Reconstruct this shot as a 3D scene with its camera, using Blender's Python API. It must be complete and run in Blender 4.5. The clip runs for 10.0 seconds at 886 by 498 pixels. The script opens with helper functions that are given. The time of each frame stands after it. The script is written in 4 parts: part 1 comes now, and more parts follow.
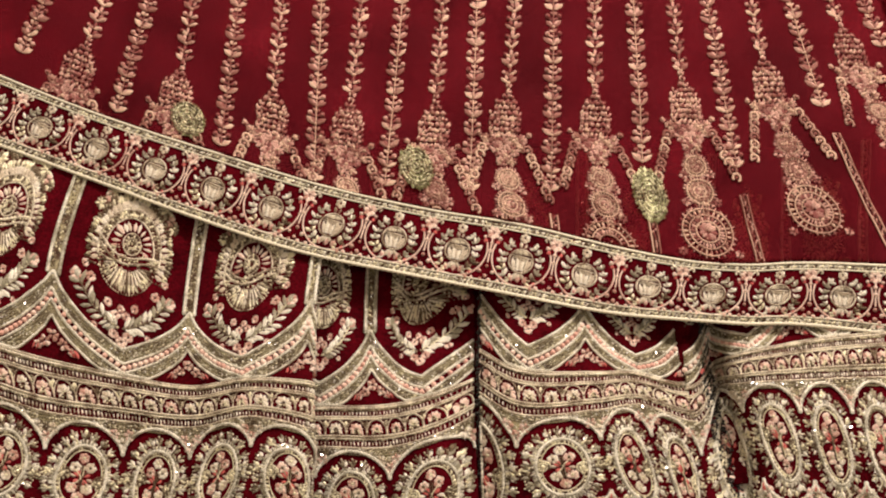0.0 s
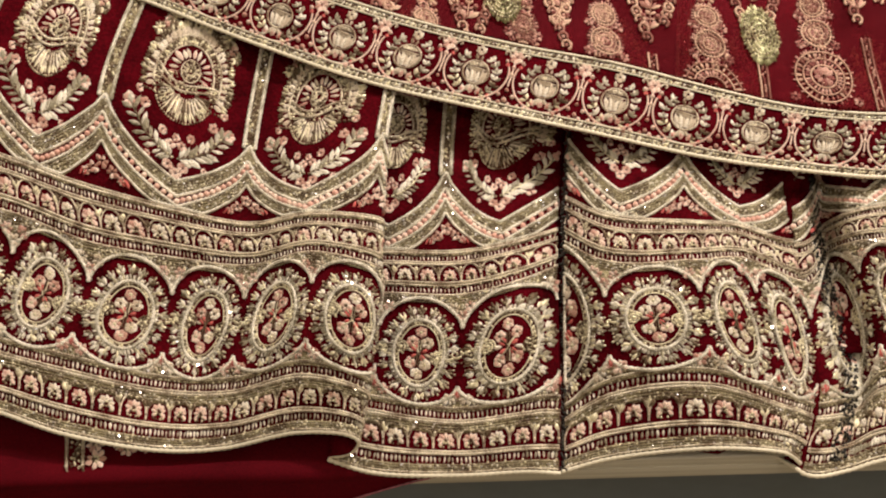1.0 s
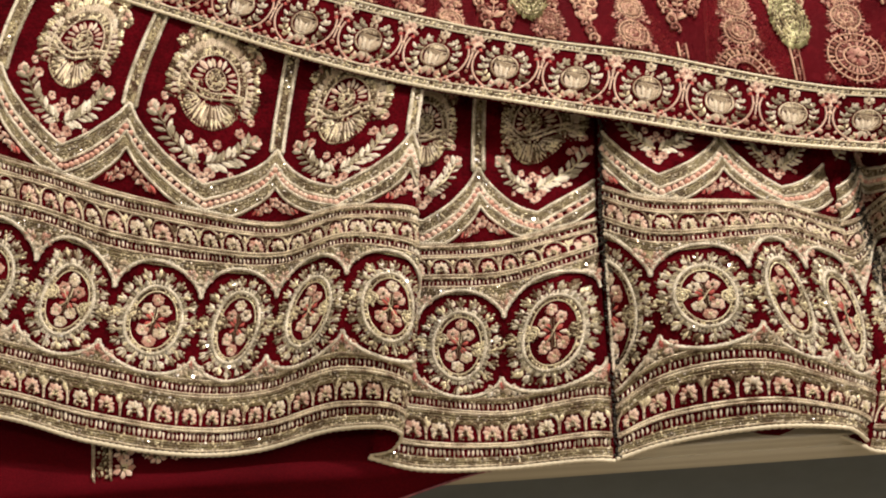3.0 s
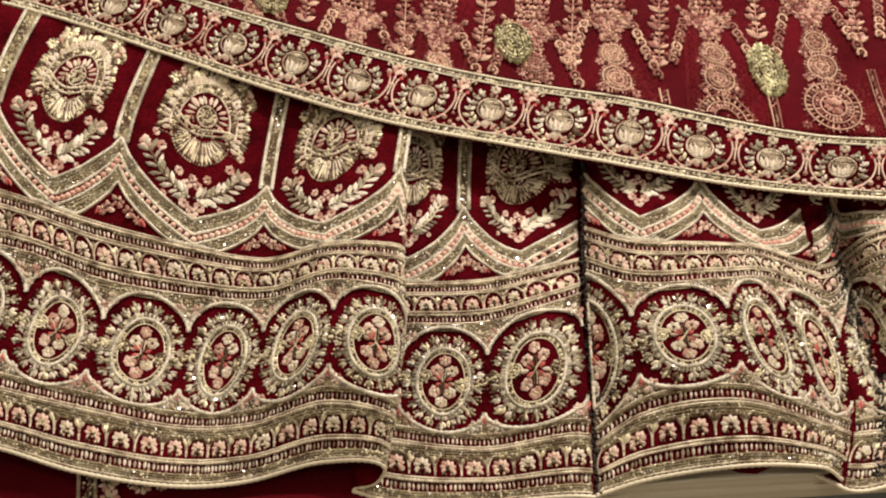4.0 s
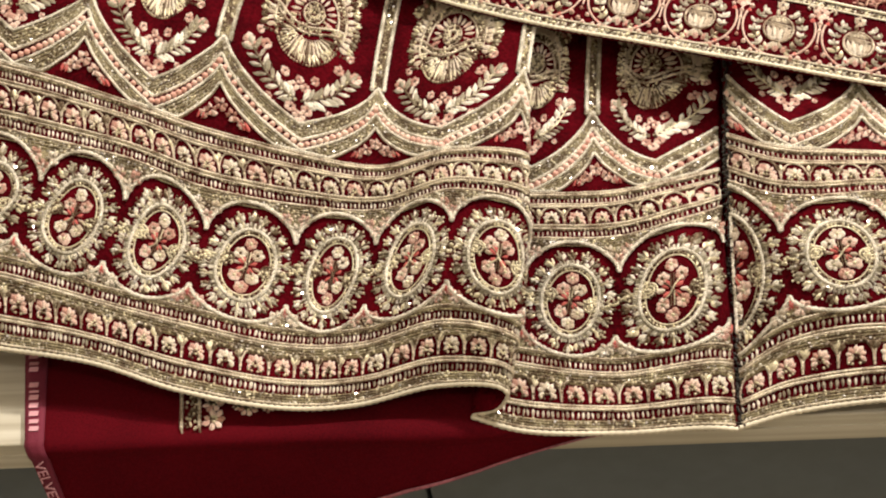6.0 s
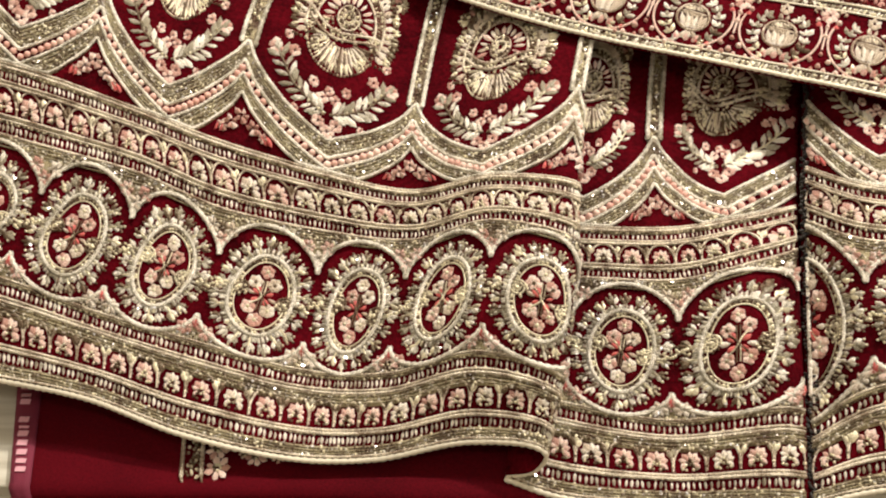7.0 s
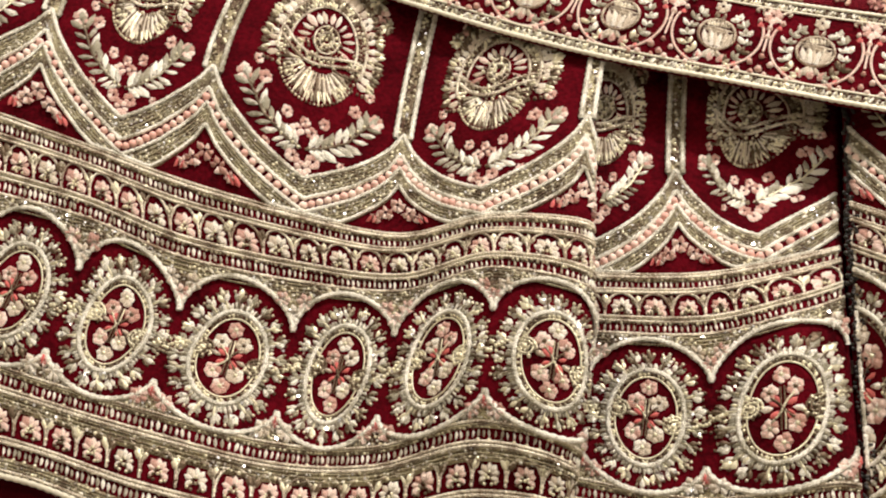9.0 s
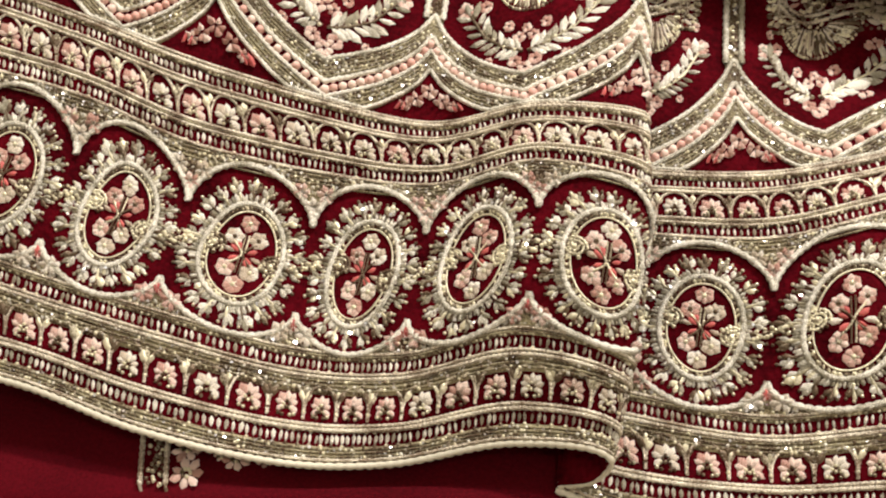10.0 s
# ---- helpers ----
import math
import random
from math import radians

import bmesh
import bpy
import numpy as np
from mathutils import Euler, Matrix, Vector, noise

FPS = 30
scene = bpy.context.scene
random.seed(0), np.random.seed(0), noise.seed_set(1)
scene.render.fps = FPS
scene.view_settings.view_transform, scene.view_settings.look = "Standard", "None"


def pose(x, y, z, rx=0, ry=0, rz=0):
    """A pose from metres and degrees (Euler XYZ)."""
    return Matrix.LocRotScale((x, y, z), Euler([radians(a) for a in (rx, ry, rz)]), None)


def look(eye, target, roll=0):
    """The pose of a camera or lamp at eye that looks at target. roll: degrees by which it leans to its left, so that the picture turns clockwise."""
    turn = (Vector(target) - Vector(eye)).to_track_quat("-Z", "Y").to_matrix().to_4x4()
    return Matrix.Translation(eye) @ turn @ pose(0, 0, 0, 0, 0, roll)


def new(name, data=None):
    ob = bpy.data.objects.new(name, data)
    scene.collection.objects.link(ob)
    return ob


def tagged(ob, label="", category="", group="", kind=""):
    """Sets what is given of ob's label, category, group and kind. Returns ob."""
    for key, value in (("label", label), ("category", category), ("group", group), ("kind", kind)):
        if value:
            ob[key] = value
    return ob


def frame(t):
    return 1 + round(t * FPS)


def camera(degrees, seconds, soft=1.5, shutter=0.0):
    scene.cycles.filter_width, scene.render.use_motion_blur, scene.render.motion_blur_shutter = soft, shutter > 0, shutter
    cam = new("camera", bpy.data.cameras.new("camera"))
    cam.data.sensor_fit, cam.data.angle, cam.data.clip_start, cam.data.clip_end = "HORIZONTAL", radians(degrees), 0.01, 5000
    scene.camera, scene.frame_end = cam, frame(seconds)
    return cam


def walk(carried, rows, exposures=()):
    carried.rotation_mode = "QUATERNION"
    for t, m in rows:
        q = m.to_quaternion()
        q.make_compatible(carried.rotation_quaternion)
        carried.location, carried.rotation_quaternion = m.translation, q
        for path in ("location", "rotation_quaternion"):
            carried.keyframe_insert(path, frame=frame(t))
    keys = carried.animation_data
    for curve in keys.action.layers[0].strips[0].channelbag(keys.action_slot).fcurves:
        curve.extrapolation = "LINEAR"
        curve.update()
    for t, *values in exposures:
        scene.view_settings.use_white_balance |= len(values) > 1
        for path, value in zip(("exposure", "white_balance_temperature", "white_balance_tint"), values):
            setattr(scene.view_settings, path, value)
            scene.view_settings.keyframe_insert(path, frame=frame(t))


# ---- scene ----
# ---------------------------------------------------------------- camera
cam = camera(39, 10.0, soft=2.05, shutter=0.0)
PATH = [
    (0.0, (0.0807, -0.3972, 0.9808), (0.089, 0.1621, 0.1518), -3.4),
    (0.5, (0.0679, -0.4189, 0.9044), (0.051, 0.1445, 0.0784), -4.88),
    (1.0, (0.0527, -0.4542, 0.8274), (0.0176, 0.1127, 0.0043), -4.94),
    (1.5, (0.042, -0.4855, 0.7637), (0.0046, 0.1092, -0.0394), -4.94),
    (2.0, (0.0326, -0.5082, 0.7302), (-0.0099, 0.1268, -0.0412), -5.86),
    (3.3, (0.0183, -0.5321, 0.7361), (-0.0065, 0.1376, -0.0061), -6.01),
    (3.5, (0.022, -0.5349, 0.7362), (0.0106, 0.1424, 0.0005), -4.81),
    (4.0, (0.0125, -0.5419, 0.7453), (0.0048, 0.1442, 0.0179), -3.98),
    (4.5, (0.0057, -0.5536, 0.747), (-0.0003, 0.1419, 0.0285), -4.12),
    (5.0, (0.0008, -0.5539, 0.7436), (-0.0005, 0.1367, 0.0204), -3.8),
    (5.5, (-0.0023, -0.533, 0.7273), (-0.0275, 0.1316, -0.0195), -5.48),
    (6.0, (-0.0104, -0.4971, 0.6884), (-0.097, 0.1414, -0.0764), -8.79),
    (6.2, (-0.0155, -0.4837, 0.6763), (-0.1212, 0.1578, -0.0835), -9.08),
    (7.3, (-0.0054, -0.4091, 0.6196), (-0.1455, 0.2295, -0.137), -10.49),
    (7.5, (-0.0047, -0.4031, 0.6147), (-0.1514, 0.2416, -0.1354), -11.21),
    (8.0, (-0.0034, -0.3823, 0.5982), (-0.138, 0.2589, -0.1573), -11.57),
    (8.5, (-0.0126, -0.3677, 0.5813), (-0.14, 0.2966, -0.1551), -9.55),
    (9.0, (-0.0259, -0.3551, 0.5612), (-0.1417, 0.3076, -0.1787), -9.14),
    (9.5, (-0.04, -0.3463, 0.535), (-0.1574, 0.2909, -0.2267), -8.9),
    (10.0, (-0.0652, -0.3279, 0.5123), (-0.1576, 0.2853, -0.2722), -6.86),
]
walk(cam, [(t, look(eye, target, roll)) for t, eye, target, roll in PATH],
     [(0.0, -0.42, 6850, 18), (2.0, -0.36, 6900, 16), (5.2, -0.32, 6850, 16), (6.2, 0.0, 6600, 14), (7.3, -0.04, 6400, 14), (10.0, -0.04, 6150, 13)])

# ---------------------------------------------------------------- light
world = bpy.data.worlds.new("shop_air")
world.use_nodes = True
scene.world = world
world.node_tree.nodes["Background"].inputs[0].default_value = (1.0, 0.95, 0.88, 1)
world.node_tree.nodes["Background"].inputs[1].default_value = 0.07


def ceiling_lamp(x, y, z, size, power, aim, colour=(1.0, 0.94, 0.85)):
    data = bpy.data.lights.new("ceiling_spot", "AREA")
    data.shape, data.size, data.energy, data.color = "DISK", size, power, colour
    ob = new("ceiling_spot", data)
    ob.matrix_world = look((x, y, z), aim)
    return ob


ceiling_lamp(1.1, 1.35, 2.1, 0.16, 80, (0.0, 0.1, 0.0))
ceiling_lamp(-0.6, 1.5, 2.40, 0.22, 25, (0.0, 0.1, 0.0))
ceiling_lamp(0.5, -0.9, 2.45, 0.3, 10, (0.0, 0.0, 0.0))


# ---------------------------------------------------------------- materials
def shader(name, colour, rough=0.6, metal=0.0, vary=0.25, scale=300.0, bump=0.15, sheen=0.0, per_piece=0.0, dark=None, coarse=25.0,
           sheen_tint=(1, 0.4, 0.4, 1), gloss=0.3, spread=0.4):
    m = bpy.data.materials.new(name)
    m.use_nodes = True
    nodes, links = m.node_tree.nodes, m.node_tree.links
    b = nodes["Principled BSDF"]
    b.inputs["Roughness"].default_value, b.inputs["Metallic"].default_value = rough, metal
    b.inputs["Specular IOR Level"].default_value = gloss
    if sheen:
        b.inputs["Sheen Weight"].default_value, b.inputs["Sheen Roughness"].default_value = sheen, 0.45
        b.inputs["Sheen Tint"].default_value = sheen_tint
    geo = nodes.new("ShaderNodeNewGeometry")
    fine, wide = nodes.new("ShaderNodeTexNoise"), nodes.new("ShaderNodeTexNoise")
    fine.inputs["Scale"].default_value, wide.inputs["Scale"].default_value = scale, coarse
    fine.inputs["Detail"].default_value = 4
    for n in (fine, wide):
        links.new(geo.outputs["Position"], n.inputs["Vector"])
    add = nodes.new("ShaderNodeMath")
    add.operation = "ADD"
    links.new(fine.outputs["Fac"], add.inputs[0])
    links.new(wide.outputs["Fac"], add.inputs[1])
    last = add
    if per_piece:
        scaled, more = nodes.new("ShaderNodeMath"), nodes.new("ShaderNodeMath")
        scaled.operation, more.operation = "MULTIPLY_ADD", "ADD"
        links.new(geo.outputs["Random Per Island"], scaled.inputs[0])
        scaled.inputs[1].default_value, scaled.inputs[2].default_value = per_piece, -0.5 * per_piece
        links.new(last.outputs[0], more.inputs[0])
        links.new(scaled.outputs[0], more.inputs[1])
        last = more
    span = nodes.new("ShaderNodeMapRange")
    span.inputs["From Min"].default_value, span.inputs["From Max"].default_value = 1.0 - spread, 1.0 + spread
    links.new(last.outputs[0], span.inputs["Value"])
    mix = nodes.new("ShaderNodeMix")
    mix.data_type = "RGBA"
    low = dark or tuple(c * (1 - vary) for c in colour)
    mix.inputs[6].default_value = (*low, 1)
    mix.inputs[7].default_value = (*(min(1.0, c * (1 + vary)) for c in colour), 1)
    links.new(span.outputs[0], mix.inputs[0])
    links.new(mix.outputs[2], b.inputs["Base Color"])
    if bump:
        bm = nodes.new("ShaderNodeBump")
        bm.inputs["Strength"].default_value, bm.inputs["Distance"].default_value = bump, 0.0009
        links.new(fine.outputs["Fac"], bm.inputs["Height"])
        links.new(bm.outputs[0], b.inputs["Normal"])
    return m


VELVET = shader("maroon_velvet", (0.070, 0.0016, 0.0044), 0.92, 0, 0.6, 420, 0.5, sheen=0.05, coarse=45, sheen_tint=(1, 0.06, 0.10, 1), gloss=0.03, spread=0.3)
UNDER = shader("red_velvet_length", (0.085, 0.0020, 0.0055), 0.8, 0, 0.45, 700, 0.25, sheen=0.03, coarse=9, sheen_tint=(1, 0.08, 0.1, 1), gloss=0.05)
FILL = shader("bronze_zari_fill", (0.32, 0.28, 0.165), 0.5, 0.3, 0.6, 1300, 1.0, coarse=60, dark=(0.075, 0.030, 0.016), spread=0.14)
GOLD = shader("gold_zari_cord", (0.75, 0.68, 0.53), 0.36, 0.35, 0.3, 1300, 1.0, per_piece=0.25, dark=(0.27, 0.19, 0.12), coarse=90, spread=0.17)
OLIVE = shader("olive_chain_stitch", (0.30, 0.26, 0.155), 0.45, 0.3, 0.4, 1300, 1.0, per_piece=0.3, dark=(0.085, 0.045, 0.025), coarse=90, spread=0.17)
PALE = shader("pale_gold_thread", (0.86, 0.81, 0.68), 0.38, 0.2, 0.15, 1500, 1.0, per_piece=0.7, dark=(0.36, 0.32, 0.22), coarse=90, spread=0.17)
ANTIQUE = shader("antique_gold_beads", (0.62, 0.57, 0.40), 0.32, 0.4, 0.4, 900, 0.6, per_piece=1.3, dark=(0.14, 0.095, 0.055), coarse=40, spread=0.22)
PEACH = shader("peach_silk_thread", (0.88, 0.68, 0.56), 0.5, 0, 0.12, 1800, 1.0, per_piece=0.9, dark=(0.60, 0.33, 0.25), spread=0.22)
CREAM = shader("cream_silk_thread", (0.88, 0.80, 0.66), 0.5, 0, 0.1, 1800, 1.0, per_piece=0.9, dark=(0.68, 0.56, 0.41), spread=0.22)
PINK = shader("salmon_pink_beads", (0.92, 0.70, 0.58), 0.45, 0, 0.08, 700, 0.3, per_piece=1.0, dark=(0.78, 0.44, 0.35), spread=0.22)
CORAL = shader("coral_red_thread", (0.62, 0.14, 0.12), 0.6, 0, 0.25, 900, 0.3, per_piece=0.4)
DUSTY = shader("dusty_rose_gold_thread", (0.60, 0.36, 0.29), 0.5, 0.1, 0.3, 1600, 1.0, per_piece=1.2, dark=(0.32, 0.10, 0.085), spread=0.22)
ROSE_GOLD = shader("rose_gold_cord", (0.60, 0.41, 0.30), 0.45, 0.2, 0.3, 1200, 0.8, per_piece=0.8, dark=(0.32, 0.13, 0.10), spread=0.22)
SEQUIN = shader("clear_gold_sequins", (0.84, 0.85, 0.92), 0.2, 0.85, 0.15, 300, 0.0, per_piece=1.0, dark=(0.62, 0.54, 0.46))
PIPING = shader("cream_gold_piping", (0.74, 0.68, 0.52), 0.45, 0.15, 0.15, 500, 0.3)
# near-black for dark beads, and for the shade they imitate in seam and pleat
BLACK = shader("dark_shade_beads", (0.035, 0.03, 0.025), 0.35, 0.3, 0.5, 500, 0.2, per_piece=0.8)
BUTTI = shader("olive_gold_butti", (0.66, 0.65, 0.40), 0.45, 0.2, 0.3, 1100, 0.6, per_piece=1.0, dark=(0.30, 0.28, 0.13), spread=0.22)
SELVAGE = shader("plum_selvage_tape", (0.17, 0.018, 0.038), 0.7, 0, 0.25, 1200, 0.5)
EDGING = shader("pink_overlock_thread", (0.36, 0.12, 0.15), 0.7, 0, 0.5, 700, 0.8, coarse=200)
PRINT = shader("pink_woven_letters", (0.70, 0.36, 0.40), 0.7, 0, 0.15, 900, 0.2)
GREY = shader("grey_laminate", (0.125, 0.148, 0.155), 0.45, 0, 0.12, 60, 0.05, coarse=4)
WALL = shader("cream_wall_paint", (0.66, 0.61, 0.52), 0.8, 0, 0.06, 80, 0.1, coarse=2)
FLOOR = shader("beige_floor_tile", (0.42, 0.38, 0.32), 0.35, 0, 0.12, 30, 0.05, coarse=3)


def wood():
    m = shader("pale_ash_laminate", (0.62, 0.57, 0.43), 0.5, 0, 0.1, 200, 0.08)
    nodes, links = m.node_tree.nodes, m.node_tree.links
    geo = nodes.new("ShaderNodeNewGeometry")
    stretch = nodes.new("ShaderNodeVectorMath")
    stretch.operation = "MULTIPLY"
    stretch.inputs[1].default_value = (2.2, 130.0, 130.0)
    links.new(geo.outputs["Position"], stretch.inputs[0])
    grain = nodes.new("ShaderNodeTexNoise")
    grain.inputs["Scale"].default_value, grain.inputs["Detail"].default_value = 1.0, 5
    links.new(stretch.outputs[0], grain.inputs["Vector"])
    ramp = nodes.new("ShaderNodeValToRGB")
    ramp.color_ramp.elements[0].position, ramp.color_ramp.elements[0].color = 0.35, (0.48, 0.44, 0.33, 1)
    ramp.color_ramp.elements[1].position, ramp.color_ramp.elements[1].color = 0.62, (0.68, 0.65, 0.53, 1)
    links.new(grain.outputs["Fac"], ramp.inputs[0])
    links.new(ramp.outputs[0], nodes["Principled BSDF"].inputs["Base Color"])
    return m


WOOD = wood()


def net_material():
    """Fine sheer mesh: part of it lets light through between its threads."""
    m = shader("sheer_red_net", (0.215, 0.009, 0.020), 0.7, 0, 0.55, 1500, 0.3, sheen=0.08, coarse=14, gloss=0.1)
    nodes, links = m.node_tree.nodes, m.node_tree.links
    mix, clear = nodes.new("ShaderNodeMixShader"), nodes.new("ShaderNodeBsdfTransparent")
    clear.inputs[0].default_value = (1.0, 0.62, 0.60, 1)
    mix.inputs[0].default_value = 0.68
    links.new(clear.outputs[0], mix.inputs[1])
    links.new(nodes["Principled BSDF"].outputs[0], mix.inputs[2])
    links.new(mix.outputs[0], nodes["Material Output"].inputs["Surface"])
    return m


NET = net_material()


# ---------------------------------------------------------------- builders
def thing(name, label, category, at=(0, 0, 0), group="", kind=""):
    ob = new(name)
    ob.location = at
    ob.empty_display_size = 0.05
    return tagged(ob, label, category, group, kind)


def mesh_part(name, verts, faces, material, parent=None, label="", smooth=True):
    me = bpy.data.meshes.new(name)
    me.from_pydata([tuple(v) for v in verts], [], faces)
    me.materials.append(material)
    if smooth:
        me.polygons.foreach_set("use_smooth", [True] * len(me.polygons))
    me.update()
    ob = new(name, me)
    if parent:
        ob.parent = parent
        shift = parent.location if parent.parent is None else Vector((0, 0, 0))
        ob.matrix_parent_inverse = Matrix.Translation(-shift)
    if label:
        ob["label"] = label
    return ob


def part(name, bm, material, parent=None, label=""):
    me = bpy.data.meshes.new(name)
    bm.to_mesh(me)
    bm.free()
    me.materials.append(material)
    ob = new(name, me)
    if parent:
        ob.parent = parent
        ob.matrix_parent_inverse = Matrix.Translation(-parent.location)
    if label:
        ob["label"] = label
    return ob


def box(x0, x1, y0, y1, z0, z1, bevel=0.0):
    bm = bmesh.new()
    bmesh.ops.create_cube(bm, size=1)
    for v in bm.verts:
        v.co = ((x0 + x1) / 2 + v.co.x * (x1 - x0), (y0 + y1) / 2 + v.co.y * (y1 - y0), (z0 + z1) / 2 + v.co.z * (z1 - z0))
    if bevel:
        bmesh.ops.bevel(bm, geom=bm.edges[:], offset=bevel, segments=2, affect="EDGES", profile=0.5)
    return bm


TILT, BASE = radians(20), 0.036  # the piled cloth rises away from the counter's edge


def to_world(p):
    """From the slope of the pile (along, up the slope, off it) to the room."""
    c, s = math.cos(TILT), math.sin(TILT)
    return np.stack([p[..., 0], p[..., 1] * c - p[..., 2] * s, p[..., 1] * s + p[..., 2] * c + BASE], -1)


def hermite(knots, places, x):
    """Smooth curve through places (k, ..., 3) at increasing knots, for an array x."""
    k = np.asarray(knots, float)
    p = np.asarray(places, float)
    slope = np.empty_like(p)
    d = np.diff(p, axis=0) / np.diff(k).reshape(-1, *([1] * (p.ndim - 1)))
    slope[1:-1] = (d[1:] + d[:-1]) / 2
    slope[0], slope[-1] = d[0], d[-1]
    i = np.clip(np.searchsorted(k, x, side="right") - 1, 0, len(k) - 2)
    h = k[i + 1] - k[i]
    t = (x - k[i]) / h
    t, h = t[:, None], h[:, None]
    sel = (i, np.arange(len(x))) if p.ndim == 3 else (i,)
    nxt = (i + 1, np.arange(len(x))) if p.ndim == 3 else (i + 1,)
    inside = np.clip(t, 0, 1)
    out = ((1 + 2 * inside) * (1 - inside) ** 2 * p[sel] + inside * (1 - inside) ** 2 * h * slope[sel]
           + inside ** 2 * (3 - 2 * inside) * p[nxt] + inside ** 2 * (inside - 1) * h * slope[nxt])
    over = t - inside
    return out + np.where(over > 0, slope[nxt], slope[sel]) * over * h


class Cloth:
    """A draped piece: u runs along the hem in repeats of the pattern, v up from the hem."""

    def __init__(self, us, vs, rows, ripple=0.0, unit=143.0):
        self.unit = unit
        self.us, self.vs, self.rows, self.ripple = us, vs, [np.array(r, float) for r in rows], ripple

    def at(self, u, v):
        u, v = np.asarray(u, float), np.asarray(v, float)
        stack = np.stack([hermite(self.us, r, u) for r in self.rows])
        p = hermite(self.vs, stack, v)
        if self.ripple:
            a, b = p[:, 0], p[:, 1]
            p[:, 2] += self.ripple * (np.sin(a * 61 + b * 23) * np.sin(b * 37 - a * 11 + 1.3) + 0.5 * np.sin(a * 130 - b * 90) * np.sin(b * 70 + 2))
        return to_world(p)

    def frame_at(self, u, v):
        e = 0.02
        p = self.at(u, v)
        pu = self.at(np.asarray(u) + e, v) - self.at(np.asarray(u) - e, v)
        pv = self.at(u, np.asarray(v) + 2.0) - self.at(u, np.asarray(v) - 2.0)
        n = np.cross(pu, pv)
        n /= np.linalg.norm(n, axis=1, keepdims=True) + 1e-12
        return p, n

    def sheet(self, name, u0, u1, v0, v1, nu, nv, material, parent, label="", lift=0.0, thick=0.0012, lower=None, upper=None):
        """The cloth itself between two limits (numbers or functions of u), with its thickness."""
        uu = np.linspace(u0, u1, nu)
        lo = lower(uu) if lower else np.full(nu, float(v0))
        hi = upper(uu) if upper else np.full(nu, float(v1))
        w = np.linspace(0, 1, nv)
        u = np.repeat(uu[:, None], nv, 1).ravel()
        v = (lo[:, None] * (1 - w) + hi[:, None] * w).ravel()
        p, n = self.frame_at(u, v)
        front, back = p + n * lift, p + n * (lift - thick)
        k = nu * nv
        faces = []
        for i in range(nu - 1):
            for j in range(nv - 1):
                q = i * nv + j
                faces.append((q, q + nv, q + nv + 1, q + 1))
                faces.append((k + q, k + q + 1, k + q + nv + 1, k + q + nv))
        for j in range(nv - 1):
            faces.append((j, j + 1, k + j + 1, k + j))
            q = (nu - 1) * nv + j
            faces.append((q, k + q, k + q + 1, q + 1))
        for i in range(nu - 1):
            q = i * nv
            faces.append((q, k + q, k + q + nv, q + nv))
            q = i * nv + nv - 1
            faces.append((q, q + nv, k + q + nv, k + q))
        return mesh_part(name, np.concatenate([front, back]), faces, material, parent, label)


# fine stitching that nobody could count
FINE_WORK = {"flower_spray", "cream_spray", "wreath", "wreath_leaf", "peach_filling", "coral_filling", "leaf_fringe", "bead_fringe", "bead_ring", "bead_crown",
             "leaf_spray", "leaf_vein", "foot_flower", "peach_petal", "cream_petal", "tail_feather", "coral_leaf", "garland_cord", "stud_band", "butti_beading"}


